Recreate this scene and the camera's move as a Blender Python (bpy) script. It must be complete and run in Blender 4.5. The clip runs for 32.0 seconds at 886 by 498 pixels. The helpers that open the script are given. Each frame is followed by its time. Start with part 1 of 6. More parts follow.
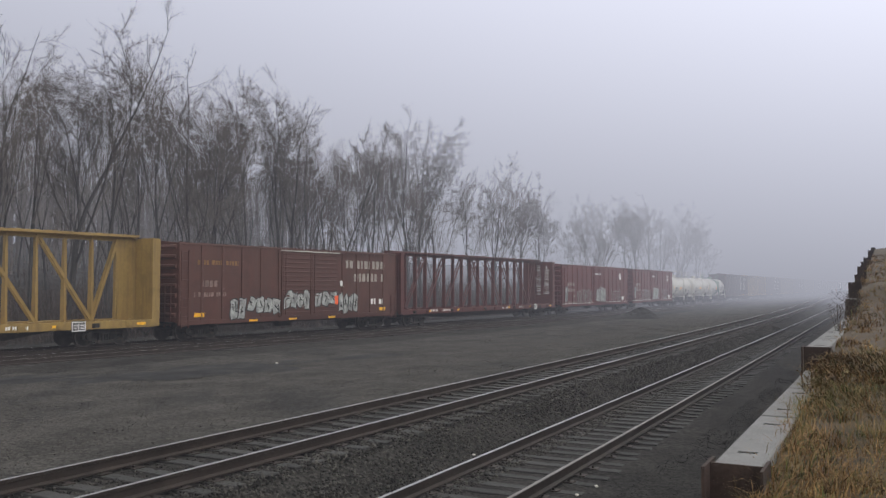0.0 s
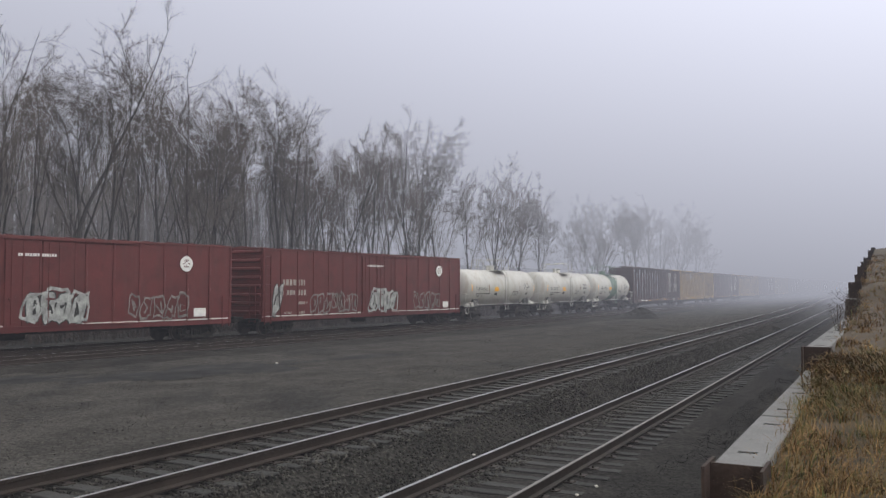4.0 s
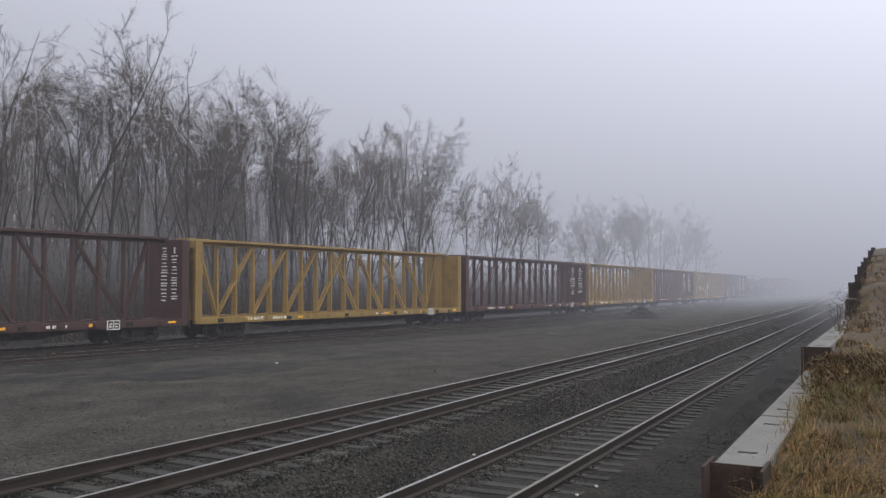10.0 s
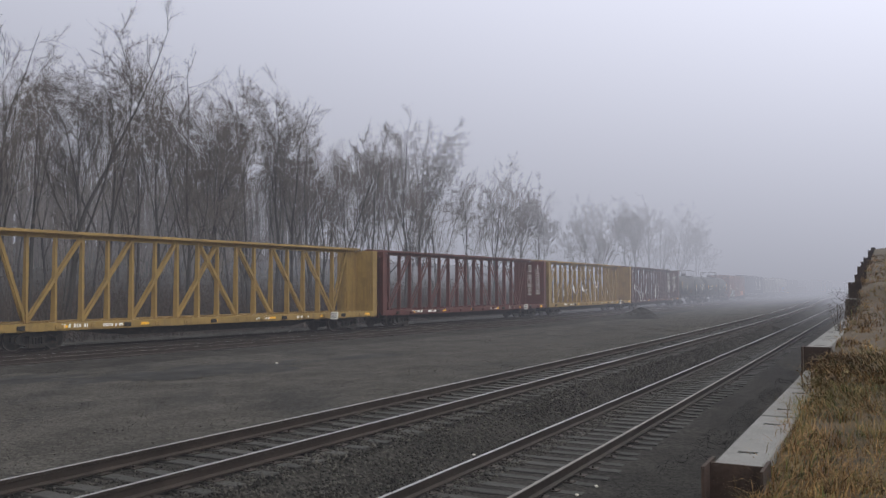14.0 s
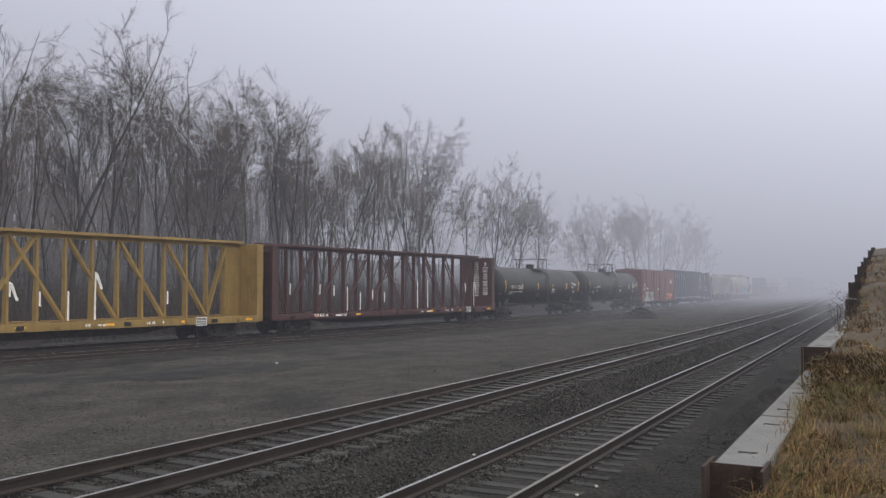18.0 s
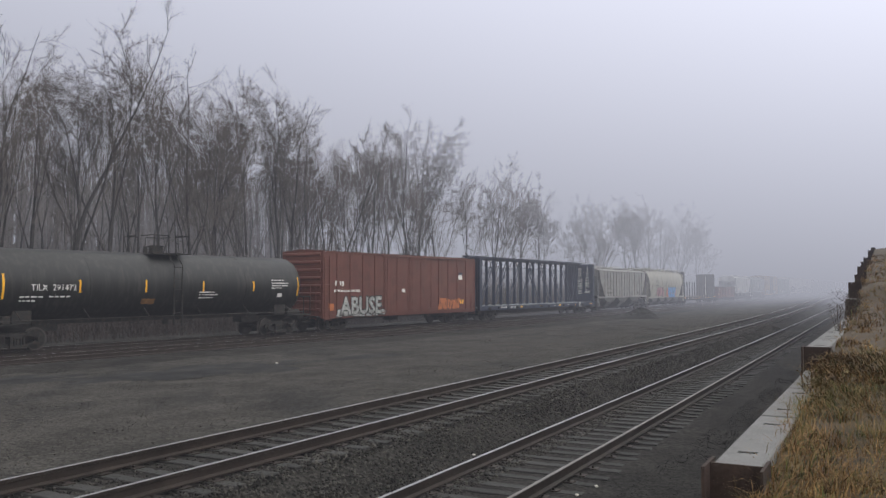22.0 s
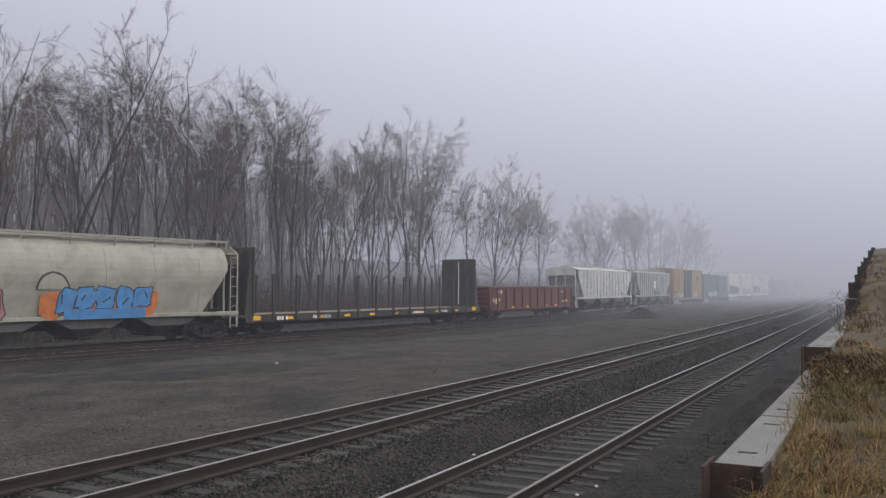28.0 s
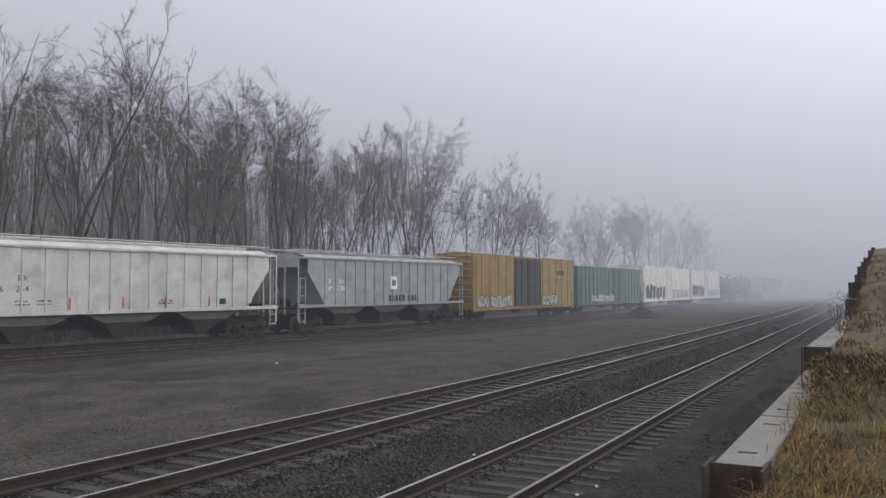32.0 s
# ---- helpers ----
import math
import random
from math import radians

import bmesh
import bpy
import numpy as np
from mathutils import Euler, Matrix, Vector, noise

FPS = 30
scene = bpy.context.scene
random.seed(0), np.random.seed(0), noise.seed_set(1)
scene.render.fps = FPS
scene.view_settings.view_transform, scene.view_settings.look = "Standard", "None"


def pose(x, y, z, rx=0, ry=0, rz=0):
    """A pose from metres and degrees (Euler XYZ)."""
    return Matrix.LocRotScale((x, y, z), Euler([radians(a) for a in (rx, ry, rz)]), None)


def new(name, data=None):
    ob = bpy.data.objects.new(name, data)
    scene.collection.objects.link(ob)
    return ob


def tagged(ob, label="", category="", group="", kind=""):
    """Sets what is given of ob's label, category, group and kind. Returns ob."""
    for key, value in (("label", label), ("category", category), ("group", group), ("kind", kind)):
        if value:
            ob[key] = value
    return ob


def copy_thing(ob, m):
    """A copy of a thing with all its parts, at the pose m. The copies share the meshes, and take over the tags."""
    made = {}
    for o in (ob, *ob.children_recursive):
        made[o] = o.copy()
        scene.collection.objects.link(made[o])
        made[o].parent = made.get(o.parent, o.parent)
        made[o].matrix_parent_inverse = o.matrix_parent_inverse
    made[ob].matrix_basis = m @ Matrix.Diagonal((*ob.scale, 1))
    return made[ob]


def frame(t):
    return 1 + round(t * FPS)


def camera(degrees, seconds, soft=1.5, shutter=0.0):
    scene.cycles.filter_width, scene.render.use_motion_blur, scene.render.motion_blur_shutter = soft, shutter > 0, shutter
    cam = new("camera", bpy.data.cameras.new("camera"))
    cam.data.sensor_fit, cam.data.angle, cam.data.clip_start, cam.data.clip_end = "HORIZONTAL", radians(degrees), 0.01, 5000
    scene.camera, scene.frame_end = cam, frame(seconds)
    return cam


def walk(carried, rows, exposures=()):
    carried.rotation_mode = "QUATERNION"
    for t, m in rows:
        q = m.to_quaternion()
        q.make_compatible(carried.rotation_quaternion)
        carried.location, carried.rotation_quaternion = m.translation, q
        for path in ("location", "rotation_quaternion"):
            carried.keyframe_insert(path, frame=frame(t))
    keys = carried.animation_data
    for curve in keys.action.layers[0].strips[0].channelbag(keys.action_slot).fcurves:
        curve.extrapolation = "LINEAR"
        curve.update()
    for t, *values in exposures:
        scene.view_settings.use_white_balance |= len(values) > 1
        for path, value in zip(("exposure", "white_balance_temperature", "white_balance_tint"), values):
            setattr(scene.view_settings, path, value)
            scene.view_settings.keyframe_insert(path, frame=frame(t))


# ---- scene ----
# World: the camera stands on the grassed bank; z = 0 is the railhead of the freight line.
cam = camera(55.16, 32.0, soft=1.5)
EYE = (0.0, 0.0, 2.546)
walk(cam, [(0.0, pose(*EYE, 92.5555, 0, 0)), (32.0, pose(*EYE, 92.5555, 0, 0))])


# ---- fog and daylight ----
def fog_world():
    """An overcast sky hidden by fog: the fog thins the light of far things and emits light in the sky's place."""
    w = bpy.data.worlds.new("overcast_fog")
    scene.world = w
    w.use_nodes = True
    nt = w.node_tree
    nt.nodes.clear()
    out = nt.nodes.new("ShaderNodeOutputWorld")
    sky = nt.nodes.new("ShaderNodeTexSky")
    sky.sky_type, sky.sun_disc = "NISHITA", False
    sky.sun_elevation, sky.sun_rotation = radians(28), radians(60)
    bg = nt.nodes.new("ShaderNodeBackground")
    bg.inputs["Strength"].default_value = 0.08
    nt.links.new(sky.outputs[0], bg.inputs["Color"])
    nt.links.new(bg.outputs[0], out.inputs["Surface"])
    dense = nt.nodes.new("ShaderNodeVolumeAbsorption")
    dense.inputs["Color"].default_value = (0, 0, 0, 1)
    glow = nt.nodes.new("ShaderNodeEmission")
    # the fog's own glow is dimmer near the ground and brighter aloft and towards the hidden sun
    geo = nt.nodes.new("ShaderNodeNewGeometry")
    sep = nt.nodes.new("ShaderNodeSeparateXYZ")
    nt.links.new(geo.outputs["Position"], sep.inputs[0])
    up = nt.nodes.new("ShaderNodeMapRange")
    up.inputs["From Min"].default_value, up.inputs["From Max"].default_value = 0.0, 92.0
    up.inputs["To Min"].default_value, up.inputs["To Max"].default_value = FOG_LOW, FOG_HIGH
    nt.links.new(sep.outputs["Z"], up.inputs["Value"])
    side = nt.nodes.new("ShaderNodeMapRange")
    side.inputs["From Min"].default_value, side.inputs["From Max"].default_value = -110.0, 150.0
    side.inputs["To Min"].default_value, side.inputs["To Max"].default_value = 0.88, 1.9
    nt.links.new(sep.outputs["X"], side.inputs["Value"])
    mul = nt.nodes.new("ShaderNodeMath")
    mul.operation = "MULTIPLY"
    nt.links.new(up.outputs[0], mul.inputs[0])
    nt.links.new(side.outputs[0], mul.inputs[1])
    # a bank of fog that thickens down the line
    bank = nt.nodes.new("ShaderNodeMapRange")
    bank.inputs["From Min"].default_value, bank.inputs["From Max"].default_value = 50.0, 165.0
    bank.inputs["To Min"].default_value, bank.inputs["To Max"].default_value = FOG_NEAR, FOG_FAR
    nt.links.new(sep.outputs["Y"], bank.inputs["Value"])
    # a thin mist that hugs the ground everywhere
    mist = nt.nodes.new("ShaderNodeMapRange")
    mist.inputs["From Min"].default_value, mist.inputs["From Max"].default_value = 4.0, 45.0
    mist.inputs["To Min"].default_value, mist.inputs["To Max"].default_value = FOG_MIST, 0.0
    nt.links.new(sep.outputs["Z"], mist.inputs["Value"])
    total = nt.nodes.new("ShaderNodeMath")
    total.operation = "ADD"
    nt.links.new(bank.outputs[0], total.inputs[0])
    nt.links.new(mist.outputs[0], total.inputs[1])
    nt.links.new(total.outputs[0], dense.inputs["Density"])
    lit = nt.nodes.new("ShaderNodeMath")
    lit.operation = "MULTIPLY"
    # high above the bank this glow is stronger and whiter, standing in for skylight
    aloft = nt.nodes.new("ShaderNodeMapRange")
    aloft.inputs["From Min"].default_value, aloft.inputs["From Max"].default_value = 260.0, 900.0
    nt.links.new(sep.outputs["Z"], aloft.inputs["Value"])
    gain = nt.nodes.new("ShaderNodeMath")
    gain.operation = "MULTIPLY_ADD"
    gain.inputs[1].default_value, gain.inputs[2].default_value = ALOFT - 1.0, 1.0
    nt.links.new(aloft.outputs[0], gain.inputs[0])
    tint = nt.nodes.new("ShaderNodeMix")
    tint.data_type = "RGBA"
    tint.inputs["A"].default_value, tint.inputs["B"].default_value = FOG_COLOUR, ALOFT_COLOUR
    nt.links.new(aloft.outputs[0], tint.inputs["Factor"])
    nt.links.new(tint.outputs["Result"], glow.inputs["Color"])
    strong = nt.nodes.new("ShaderNodeMath")
    strong.operation = "MULTIPLY"
    nt.links.new(mul.outputs[0], strong.inputs[0])
    nt.links.new(gain.outputs[0], strong.inputs[1])
    nt.links.new(strong.outputs[0], lit.inputs[0])
    nt.links.new(total.outputs[0], lit.inputs[1])
    nt.links.new(lit.outputs[0], glow.inputs["Strength"])
    both = nt.nodes.new("ShaderNodeAddShader")
    nt.links.new(dense.outputs[0], both.inputs[0])
    nt.links.new(glow.outputs[0], both.inputs[1])
    nt.links.new(both.outputs[0], out.inputs["Volume"])
    w.cycles.volume_step_size = 22.0


FOG_NEAR, FOG_FAR, FOG_MIST = 0.0007, 0.019, 0.0010
FOG_COLOUR = (0.805, 0.828, 0.968, 1)
ALOFT, ALOFT_COLOUR = 1.12, (0.94, 0.935, 0.93, 1)
FOG_LOW, FOG_HIGH = 0.28, 1.02
fog_world()


# ---- the lines of the tracks ----
def make_line(heading, away, bends, first=-900.0, last=900.0, step=1.0):
    """A line on the plan: its heading at its foot (degrees right of +y), the foot's distance to the left, and (s, curvature) to the left."""
    s = np.arange(first, last + step, step)
    k = np.interp(s, [b[0] for b in bends], [b[1] for b in bends])
    turn = np.concatenate([[0], np.cumsum((k[1:] + k[:-1]) / 2 * step)])
    zero = int(round(-first / step))
    head = radians(heading) - (turn - turn[zero])
    mid = (head[1:] + head[:-1]) / 2
    x = np.concatenate([[0], np.cumsum(np.sin(mid) * step)])
    y = np.concatenate([[0], np.cumsum(np.cos(mid) * step)])
    x += -math.cos(radians(heading)) * away - x[zero]
    y += math.sin(radians(heading)) * away - y[zero]
    return s, x, y, head


def on_line(line, s, right=0.0):
    """x, y and heading (radians right of +y) at s metres along a line, some metres to its right."""
    h = float(np.interp(s, line[0], line[3]))
    return (float(np.interp(s, line[0], line[1])) + math.cos(h) * right,
            float(np.interp(s, line[0], line[2])) - math.sin(h) * right, h)


LINE_FREIGHT = make_line(36.0, 34.0, [(-25, 0), (-20, 0.001529), (90, 0.001529), (100, -0.0002), (250, -0.0002), (300, 0)])
LINE_MAIN = make_line(29.0, 8.743, [(-60, 0), (-50, 0.000488), (110, 0.000488), (130, 0)])
LINE_SIDING = make_line(27.71, 5.234, [(-60, 0), (-50, 0.000108), (180, 0.000108), (200, 0)])
LINE_WALL = make_line(27.71, 0.85, [(0, 0.000108), (120, 0.000108), (140, 0)])
Z_MAIN, Z_SIDING = 0.259, -0.229


# ---- materials ----
def material(name, base, rough=0.8, metal=0.0, vary=0.25, scale=6.0, fine=60.0, bump=0.2, spots=None, spot_amount=0.5,
             per_object=0.0, per_island=0.0, streaks=None, streak_amount=0.4, spec=0.5, bump_dist=0.01, island=None):
    """A procedural surface: two scales of tone, blotches or streaks of a second colour, and fine relief."""
    m = bpy.data.materials.new(name)
    m.use_nodes = True
    nt = m.node_tree
    b = nt.nodes["Principled BSDF"]
    b.inputs["Roughness"].default_value, b.inputs["Metallic"].default_value = rough, metal
    b.inputs["Specular IOR Level"].default_value = spec
    tc = nt.nodes.new("ShaderNodeTexCoord")
    space = tc.outputs["Object"]

    def tex(sc, detail=4.0, stretch=None):
        n = nt.nodes.new("ShaderNodeTexNoise")
        n.inputs["Scale"].default_value, n.inputs["Detail"].default_value = sc, detail
        if stretch:
            mp = nt.nodes.new("ShaderNodeMapping")
            mp.inputs["Scale"].default_value = stretch
            nt.links.new(space, mp.inputs["Vector"])
            nt.links.new(mp.outputs[0], n.inputs["Vector"])
        else:
            nt.links.new(space, n.inputs["Vector"])
        return n.outputs["Fac"]

    def remap(v, a, c, lo, hi):
        r = nt.nodes.new("ShaderNodeMapRange")
        for key, val in (("From Min", a), ("From Max", c), ("To Min", lo), ("To Max", hi)):
            r.inputs[key].default_value = val
        nt.links.new(v, r.inputs["Value"])
        return r.outputs[0]

    def mult(v, w):
        n = nt.nodes.new("ShaderNodeMath")
        n.operation = "MULTIPLY"
        nt.links.new(v, n.inputs[0])
        nt.links.new(w, n.inputs[1])
        return n.outputs[0]

    tone = mult(remap(tex(scale), 0.3, 0.7, 1 - vary, 1 + vary), remap(tex(fine, 3.0), 0.3, 0.7, 1 - vary * 0.7, 1 + vary * 0.7))
    if per_object:
        oi = nt.nodes.new("ShaderNodeObjectInfo")
        tone = mult(tone, remap(oi.outputs["Random"], 0, 1, 1 - per_object, 1 + per_object))
    if per_island:
        ge = nt.nodes.new("ShaderNodeNewGeometry")
        tone = mult(tone, remap(ge.outputs["Random Per Island"], 0, 1, 1 - per_island, 1 + per_island))
    mix = nt.nodes.new("ShaderNodeMix")
    mix.data_type = "RGBA"
    mix.inputs["A"].default_value = (*base, 1)
    mix.inputs["B"].default_value = (*(spots or base), 1)
    if spots:
        nt.links.new(remap(tex(scale * 1.7, 6.0), 0.5, 0.68, 0, spot_amount), mix.inputs["Factor"])
    else:
        mix.inputs["Factor"].default_value = 0
    col = mix.outputs["Result"]
    if island:
        gi = nt.nodes.new("ShaderNodeNewGeometry")
        mi = nt.nodes.new("ShaderNodeMix")
        mi.data_type = "RGBA"
        nt.links.new(col, mi.inputs["A"])
        mi.inputs["B"].default_value = (*island, 1)
        nt.links.new(remap(gi.outputs["Random Per Island"], 0.45, 0.9, 0, 0.85), mi.inputs["Factor"])
        col = mi.outputs["Result"]
    if streaks:
        m2 = nt.nodes.new("ShaderNodeMix")
        m2.data_type = "RGBA"
        nt.links.new(col, m2.inputs["A"])
        m2.inputs["B"].default_value = (*streaks, 1)
        nt.links.new(remap(tex(1.0, 5.0, (5.0, 5.0, 0.5)), 0.48, 0.72, 0, streak_amount), m2.inputs["Factor"])
        col = m2.outputs["Result"]
    m3 = nt.nodes.new("ShaderNodeVectorMath")
    m3.operation = "SCALE"
    nt.links.new(col, m3.inputs[0])
    nt.links.new(tone, m3.inputs["Scale"])
    nt.links.new(m3.outputs[0], b.inputs["Base Color"])
    if bump:
        bp = nt.nodes.new("ShaderNodeBump")
        bp.inputs["Strength"].default_value, bp.inputs["Distance"].default_value = bump, bump_dist
        nt.links.new(tex(fine, 5.0), bp.inputs["Height"])
        nt.links.new(bp.outputs[0], b.inputs["Normal"])
    return m


def gravel_ground(name, dry, damp):
    """Trodden gravel: grains of many tones, dark damp patches drawn out along the tracks, and fine relief."""
    m = bpy.data.materials.new(name)
    m.use_nodes = True
    nt = m.node_tree
    b = nt.nodes["Principled BSDF"]
    b.inputs["Roughness"].default_value, b.inputs["Specular IOR Level"].default_value = 0.97, 0.12
    tc = nt.nodes.new("ShaderNodeTexCoord")

    def node(kind, **inputs):
        n = nt.nodes.new(kind)
        for k, v in inputs.items():
            n.inputs[k.replace("_", " ")].default_value = v
        return n

    turn = node("ShaderNodeMapping", Rotation=(0, 0, radians(33)), Scale=(0.30, 0.14, 0.3))
    nt.links.new(tc.outputs["Object"], turn.inputs["Vector"])
    patch = node("ShaderNodeTexNoise", Scale=1.0, Detail=6.0, Roughness=0.6)
    nt.links.new(turn.outputs[0], patch.inputs["Vector"])
    wet = node("ShaderNodeMapRange", From_Min=0.54, From_Max=0.63, To_Min=0.0, To_Max=0.62)
    nt.links.new(patch.outputs["Fac"], wet.inputs["Value"])
    cells = node("ShaderNodeTexVoronoi", Scale=24.0)
    nt.links.new(tc.outputs["Object"], cells.inputs["Vector"])
    bits = node("ShaderNodeSeparateColor")
    nt.links.new(cells.outputs["Color"], bits.inputs[0])
    grain = node("ShaderNodeMapRange", To_Min=0.45, To_Max=1.65)
    nt.links.new(bits.outputs[0], grain.inputs["Value"])
    broad = node("ShaderNodeTexNoise", Scale=0.7, Detail=5.0)
    nt.links.new(tc.outputs["Object"], broad.inputs["Vector"])
    tone = node("ShaderNodeMapRange", From_Min=0.3, From_Max=0.7, To_Min=0.72, To_Max=1.28)
    nt.links.new(broad.outputs["Fac"], tone.inputs["Value"])
    mul = node("ShaderNodeMath")
    mul.operation = "MULTIPLY"
    nt.links.new(grain.outputs[0], mul.inputs[0])
    nt.links.new(tone.outputs[0], mul.inputs[1])
    mix = nt.nodes.new("ShaderNodeMix")
    mix.data_type = "RGBA"
    mix.inputs["A"].default_value, mix.inputs["B"].default_value = dry, damp
    nt.links.new(wet.outputs[0], mix.inputs["Factor"])
    sc = nt.nodes.new("ShaderNodeVectorMath")
    sc.operation = "SCALE"
    nt.links.new(mix.outputs["Result"], sc.inputs[0])
    nt.links.new(mul.outputs[0], sc.inputs["Scale"])
    nt.links.new(sc.outputs[0], b.inputs["Base Color"])
    bump = node("ShaderNodeBump", Strength=0.7, Distance=0.02)
    nt.links.new(cells.outputs["Distance"], bump.inputs["Height"])
    nt.links.new(bump.outputs[0], b.inputs["Normal"])
    return m


M_GROUND = gravel_ground("yard_gravel", (0.0445, 0.0415, 0.0375, 1), (0.0205, 0.0202, 0.0202, 1))
M_BED = gravel_ground("track_bed_gravel", (0.026, 0.0242, 0.022, 1), (0.0155, 0.0152, 0.015, 1))
M_STONE = material("ballast_stone", (0.0345, 0.031, 0.0275), 0.95, vary=0.2, scale=0.8, fine=40, bump=0.3, per_island=0.85)
M_LOTSTONE = material("yard_stone", (0.07, 0.065, 0.057), 0.97, vary=0.25, scale=0.5, fine=30, bump=0.2, per_island=0.75, spec=0.12)
M_GRAVEL = material("fine_gravel", (0.029, 0.028, 0.027), 0.97, vary=0.2, scale=3, fine=40, bump=0.2, per_island=0.45, spec=0.15)
M_RAIL = material("rail_rust", (0.036, 0.027, 0.023), 0.7, 0.3, 0.25, 3, 50, 0.3)
M_RAILTOP = material("rail_polished", (0.36, 0.36, 0.37), 0.42, 1.0, 0.1, 3, 80, 0.05)
M_TIE = material("tie_wood", (0.023, 0.022, 0.021), 0.9, vary=0.35, scale=4, fine=40, bump=0.6, per_object=0.35)
M_PILE = material("pile_rust", (0.034, 0.021, 0.017), 0.85, 0.2, 0.35, 3, 40, 0.4, spots=(0.05, 0.027, 0.018))
M_LAG = material("concrete_lagging", (0.15, 0.149, 0.147), 0.9, vary=0.12, scale=2, fine=50, bump=0.3, spots=(0.075, 0.075, 0.07))
M_SOIL = material("bank_soil", (0.05, 0.034, 0.018), 0.95, vary=0.4, scale=2, fine=25, bump=0.6, spots=(0.07, 0.05, 0.02))
M_GRASS = material("dry_grass", (0.125, 0.07, 0.022), 0.85, vary=0.3, scale=0.9, fine=5, bump=0, per_island=0.65, spots=(0.075, 0.062, 0.018), spot_amount=0.8, spec=0.2, island=(0.165, 0.108, 0.048))
M_GREENGRASS = material("green_grass", (0.062, 0.066, 0.018), 0.8, vary=0.3, scale=0.9, fine=5, bump=0, per_island=0.6, spots=(0.095, 0.08, 0.024), spot_amount=0.8, spec=0.2)
M_RUSTGRASS = material("russet_grass", (0.1, 0.05, 0.019), 0.9, vary=0.3, scale=0.9, fine=5, bump=0, per_island=0.6, spec=0.15)
M_BARK = material("bark", (0.045, 0.042, 0.041), 0.95, vary=0.3, scale=2, fine=30, bump=0)
M_TWIG = material("twigs", (0.112, 0.096, 0.088), 0.95, vary=0.2, scale=1, fine=10, bump=0, per_object=0.2)
M_BRUSH = material("brush", (0.052, 0.039, 0.032), 0.95, vary=0.3, scale=1, fine=8, bump=0, per_island=0.4)
M_IRON = material("black_iron", (0.019, 0.0175, 0.016), 0.75, 0.2, 0.3, 4, 40, 0.3, spots=(0.07, 0.045, 0.03))
M_RAILDULL = material("rail_dull", (0.17, 0.155, 0.145), 0.5, 0.6, 0.2, 3, 60, 0.1)
M_SLOT = material("slot_shade", (0.02, 0.02, 0.02), 0.95, vary=0.1, bump=0)
M_TREAD = material("wheel_tread", (0.07, 0.06, 0.055), 0.6, 0.4, 0.2, 4, 40, 0.1)


# ---- mesh helpers ----
def mesh_from(name, verts, faces, mats, slots=None, smooth=False):
    me = bpy.data.meshes.new(name)
    me.from_pydata([tuple(map(float, v)) for v in verts], [], faces)
    for m in (mats if isinstance(mats, (list, tuple)) else [mats]):
        me.materials.append(m)
    if slots is not None:
        me.polygons.foreach_set("material_index", slots)
    if smooth:
        me.polygons.foreach_set("use_smooth", [True] * len(me.polygons))
    me.update()
    return me


def part(name, bm, mat, parent=None, label="", smooth=False, at=None):
    """Links a bmesh as one mesh object under a thing or a part."""
    me = bpy.data.meshes.new(name)
    bm.to_mesh(me)
    bm.free()
    for m in (mat if isinstance(mat, (list, tuple)) else [mat]):
        me.materials.append(m)
    if smooth:
        me.polygons.foreach_set("use_smooth", [True] * len(me.polygons))
    return hang(name, me, parent, label, at)


def hang(name, me, parent=None, label="", at=None):
    ob = new(name, me)
    if parent is not None:
        ob.parent = parent
    if at is not None:
        ob.matrix_basis = at
    if label:
        tagged(ob, label)
    return ob


def box(bm, x0, x1, y0, y1, z0, z1, bevel=0.0, mi=0):
    """A box by its limits, its edges rounded by bevel."""
    r = bmesh.ops.create_cube(bm, size=1.0)
    for v in r["verts"]:
        v.co = ((x0 + x1) / 2 + v.co.x * (x1 - x0), (y0 + y1) / 2 + v.co.y * (y1 - y0), (z0 + z1) / 2 + v.co.z * (z1 - z0))
    fs = {f for v in r["verts"] for f in v.link_faces}
    for f in fs:
        f.material_index = mi
    if bevel:
        es = list({e for f in fs for e in f.edges})
        bmesh.ops.bevel(bm, geom=es, offset=bevel, segments=1, affect="EDGES")
    return bm


def bar(bm, a, c, w, d=None, mi=0):
    """A straight bar of width w and depth d from a to c."""
    a, c = Vector(a), Vector(c)
    d = d or w
    way = (c - a)
    q = way.to_track_quat("Z", "X" if abs(way.normalized().y) > 0.9 else "Y").to_matrix()
    r = bmesh.ops.create_cube(bm, size=1.0)
    mid, ln = (a + c) / 2, way.length
    for v in r["verts"]:
        v.co = mid + q @ Vector((v.co.x * w, v.co.y * d, v.co.z * ln))
    for f in {f for v in r["verts"] for f in v.link_faces}:
        f.material_index = mi
    return bm


def rod(bm, a, c, r, seg=8, r2=None, mi=0):
    """A round bar from a to c."""
    a, c = Vector(a), Vector(c)
    way = c - a
    m = Matrix.Translation((a + c) / 2) @ way.to_track_quat("Z", "Y").to_matrix().to_4x4()
    res = bmesh.ops.create_cone(bm, cap_ends=True, segments=seg, radius1=r, radius2=r if r2 is None else r2, depth=way.length, matrix=m)
    for f in {f for v in res["verts"] for f in v.link_faces}:
        f.material_index = mi
    return bm


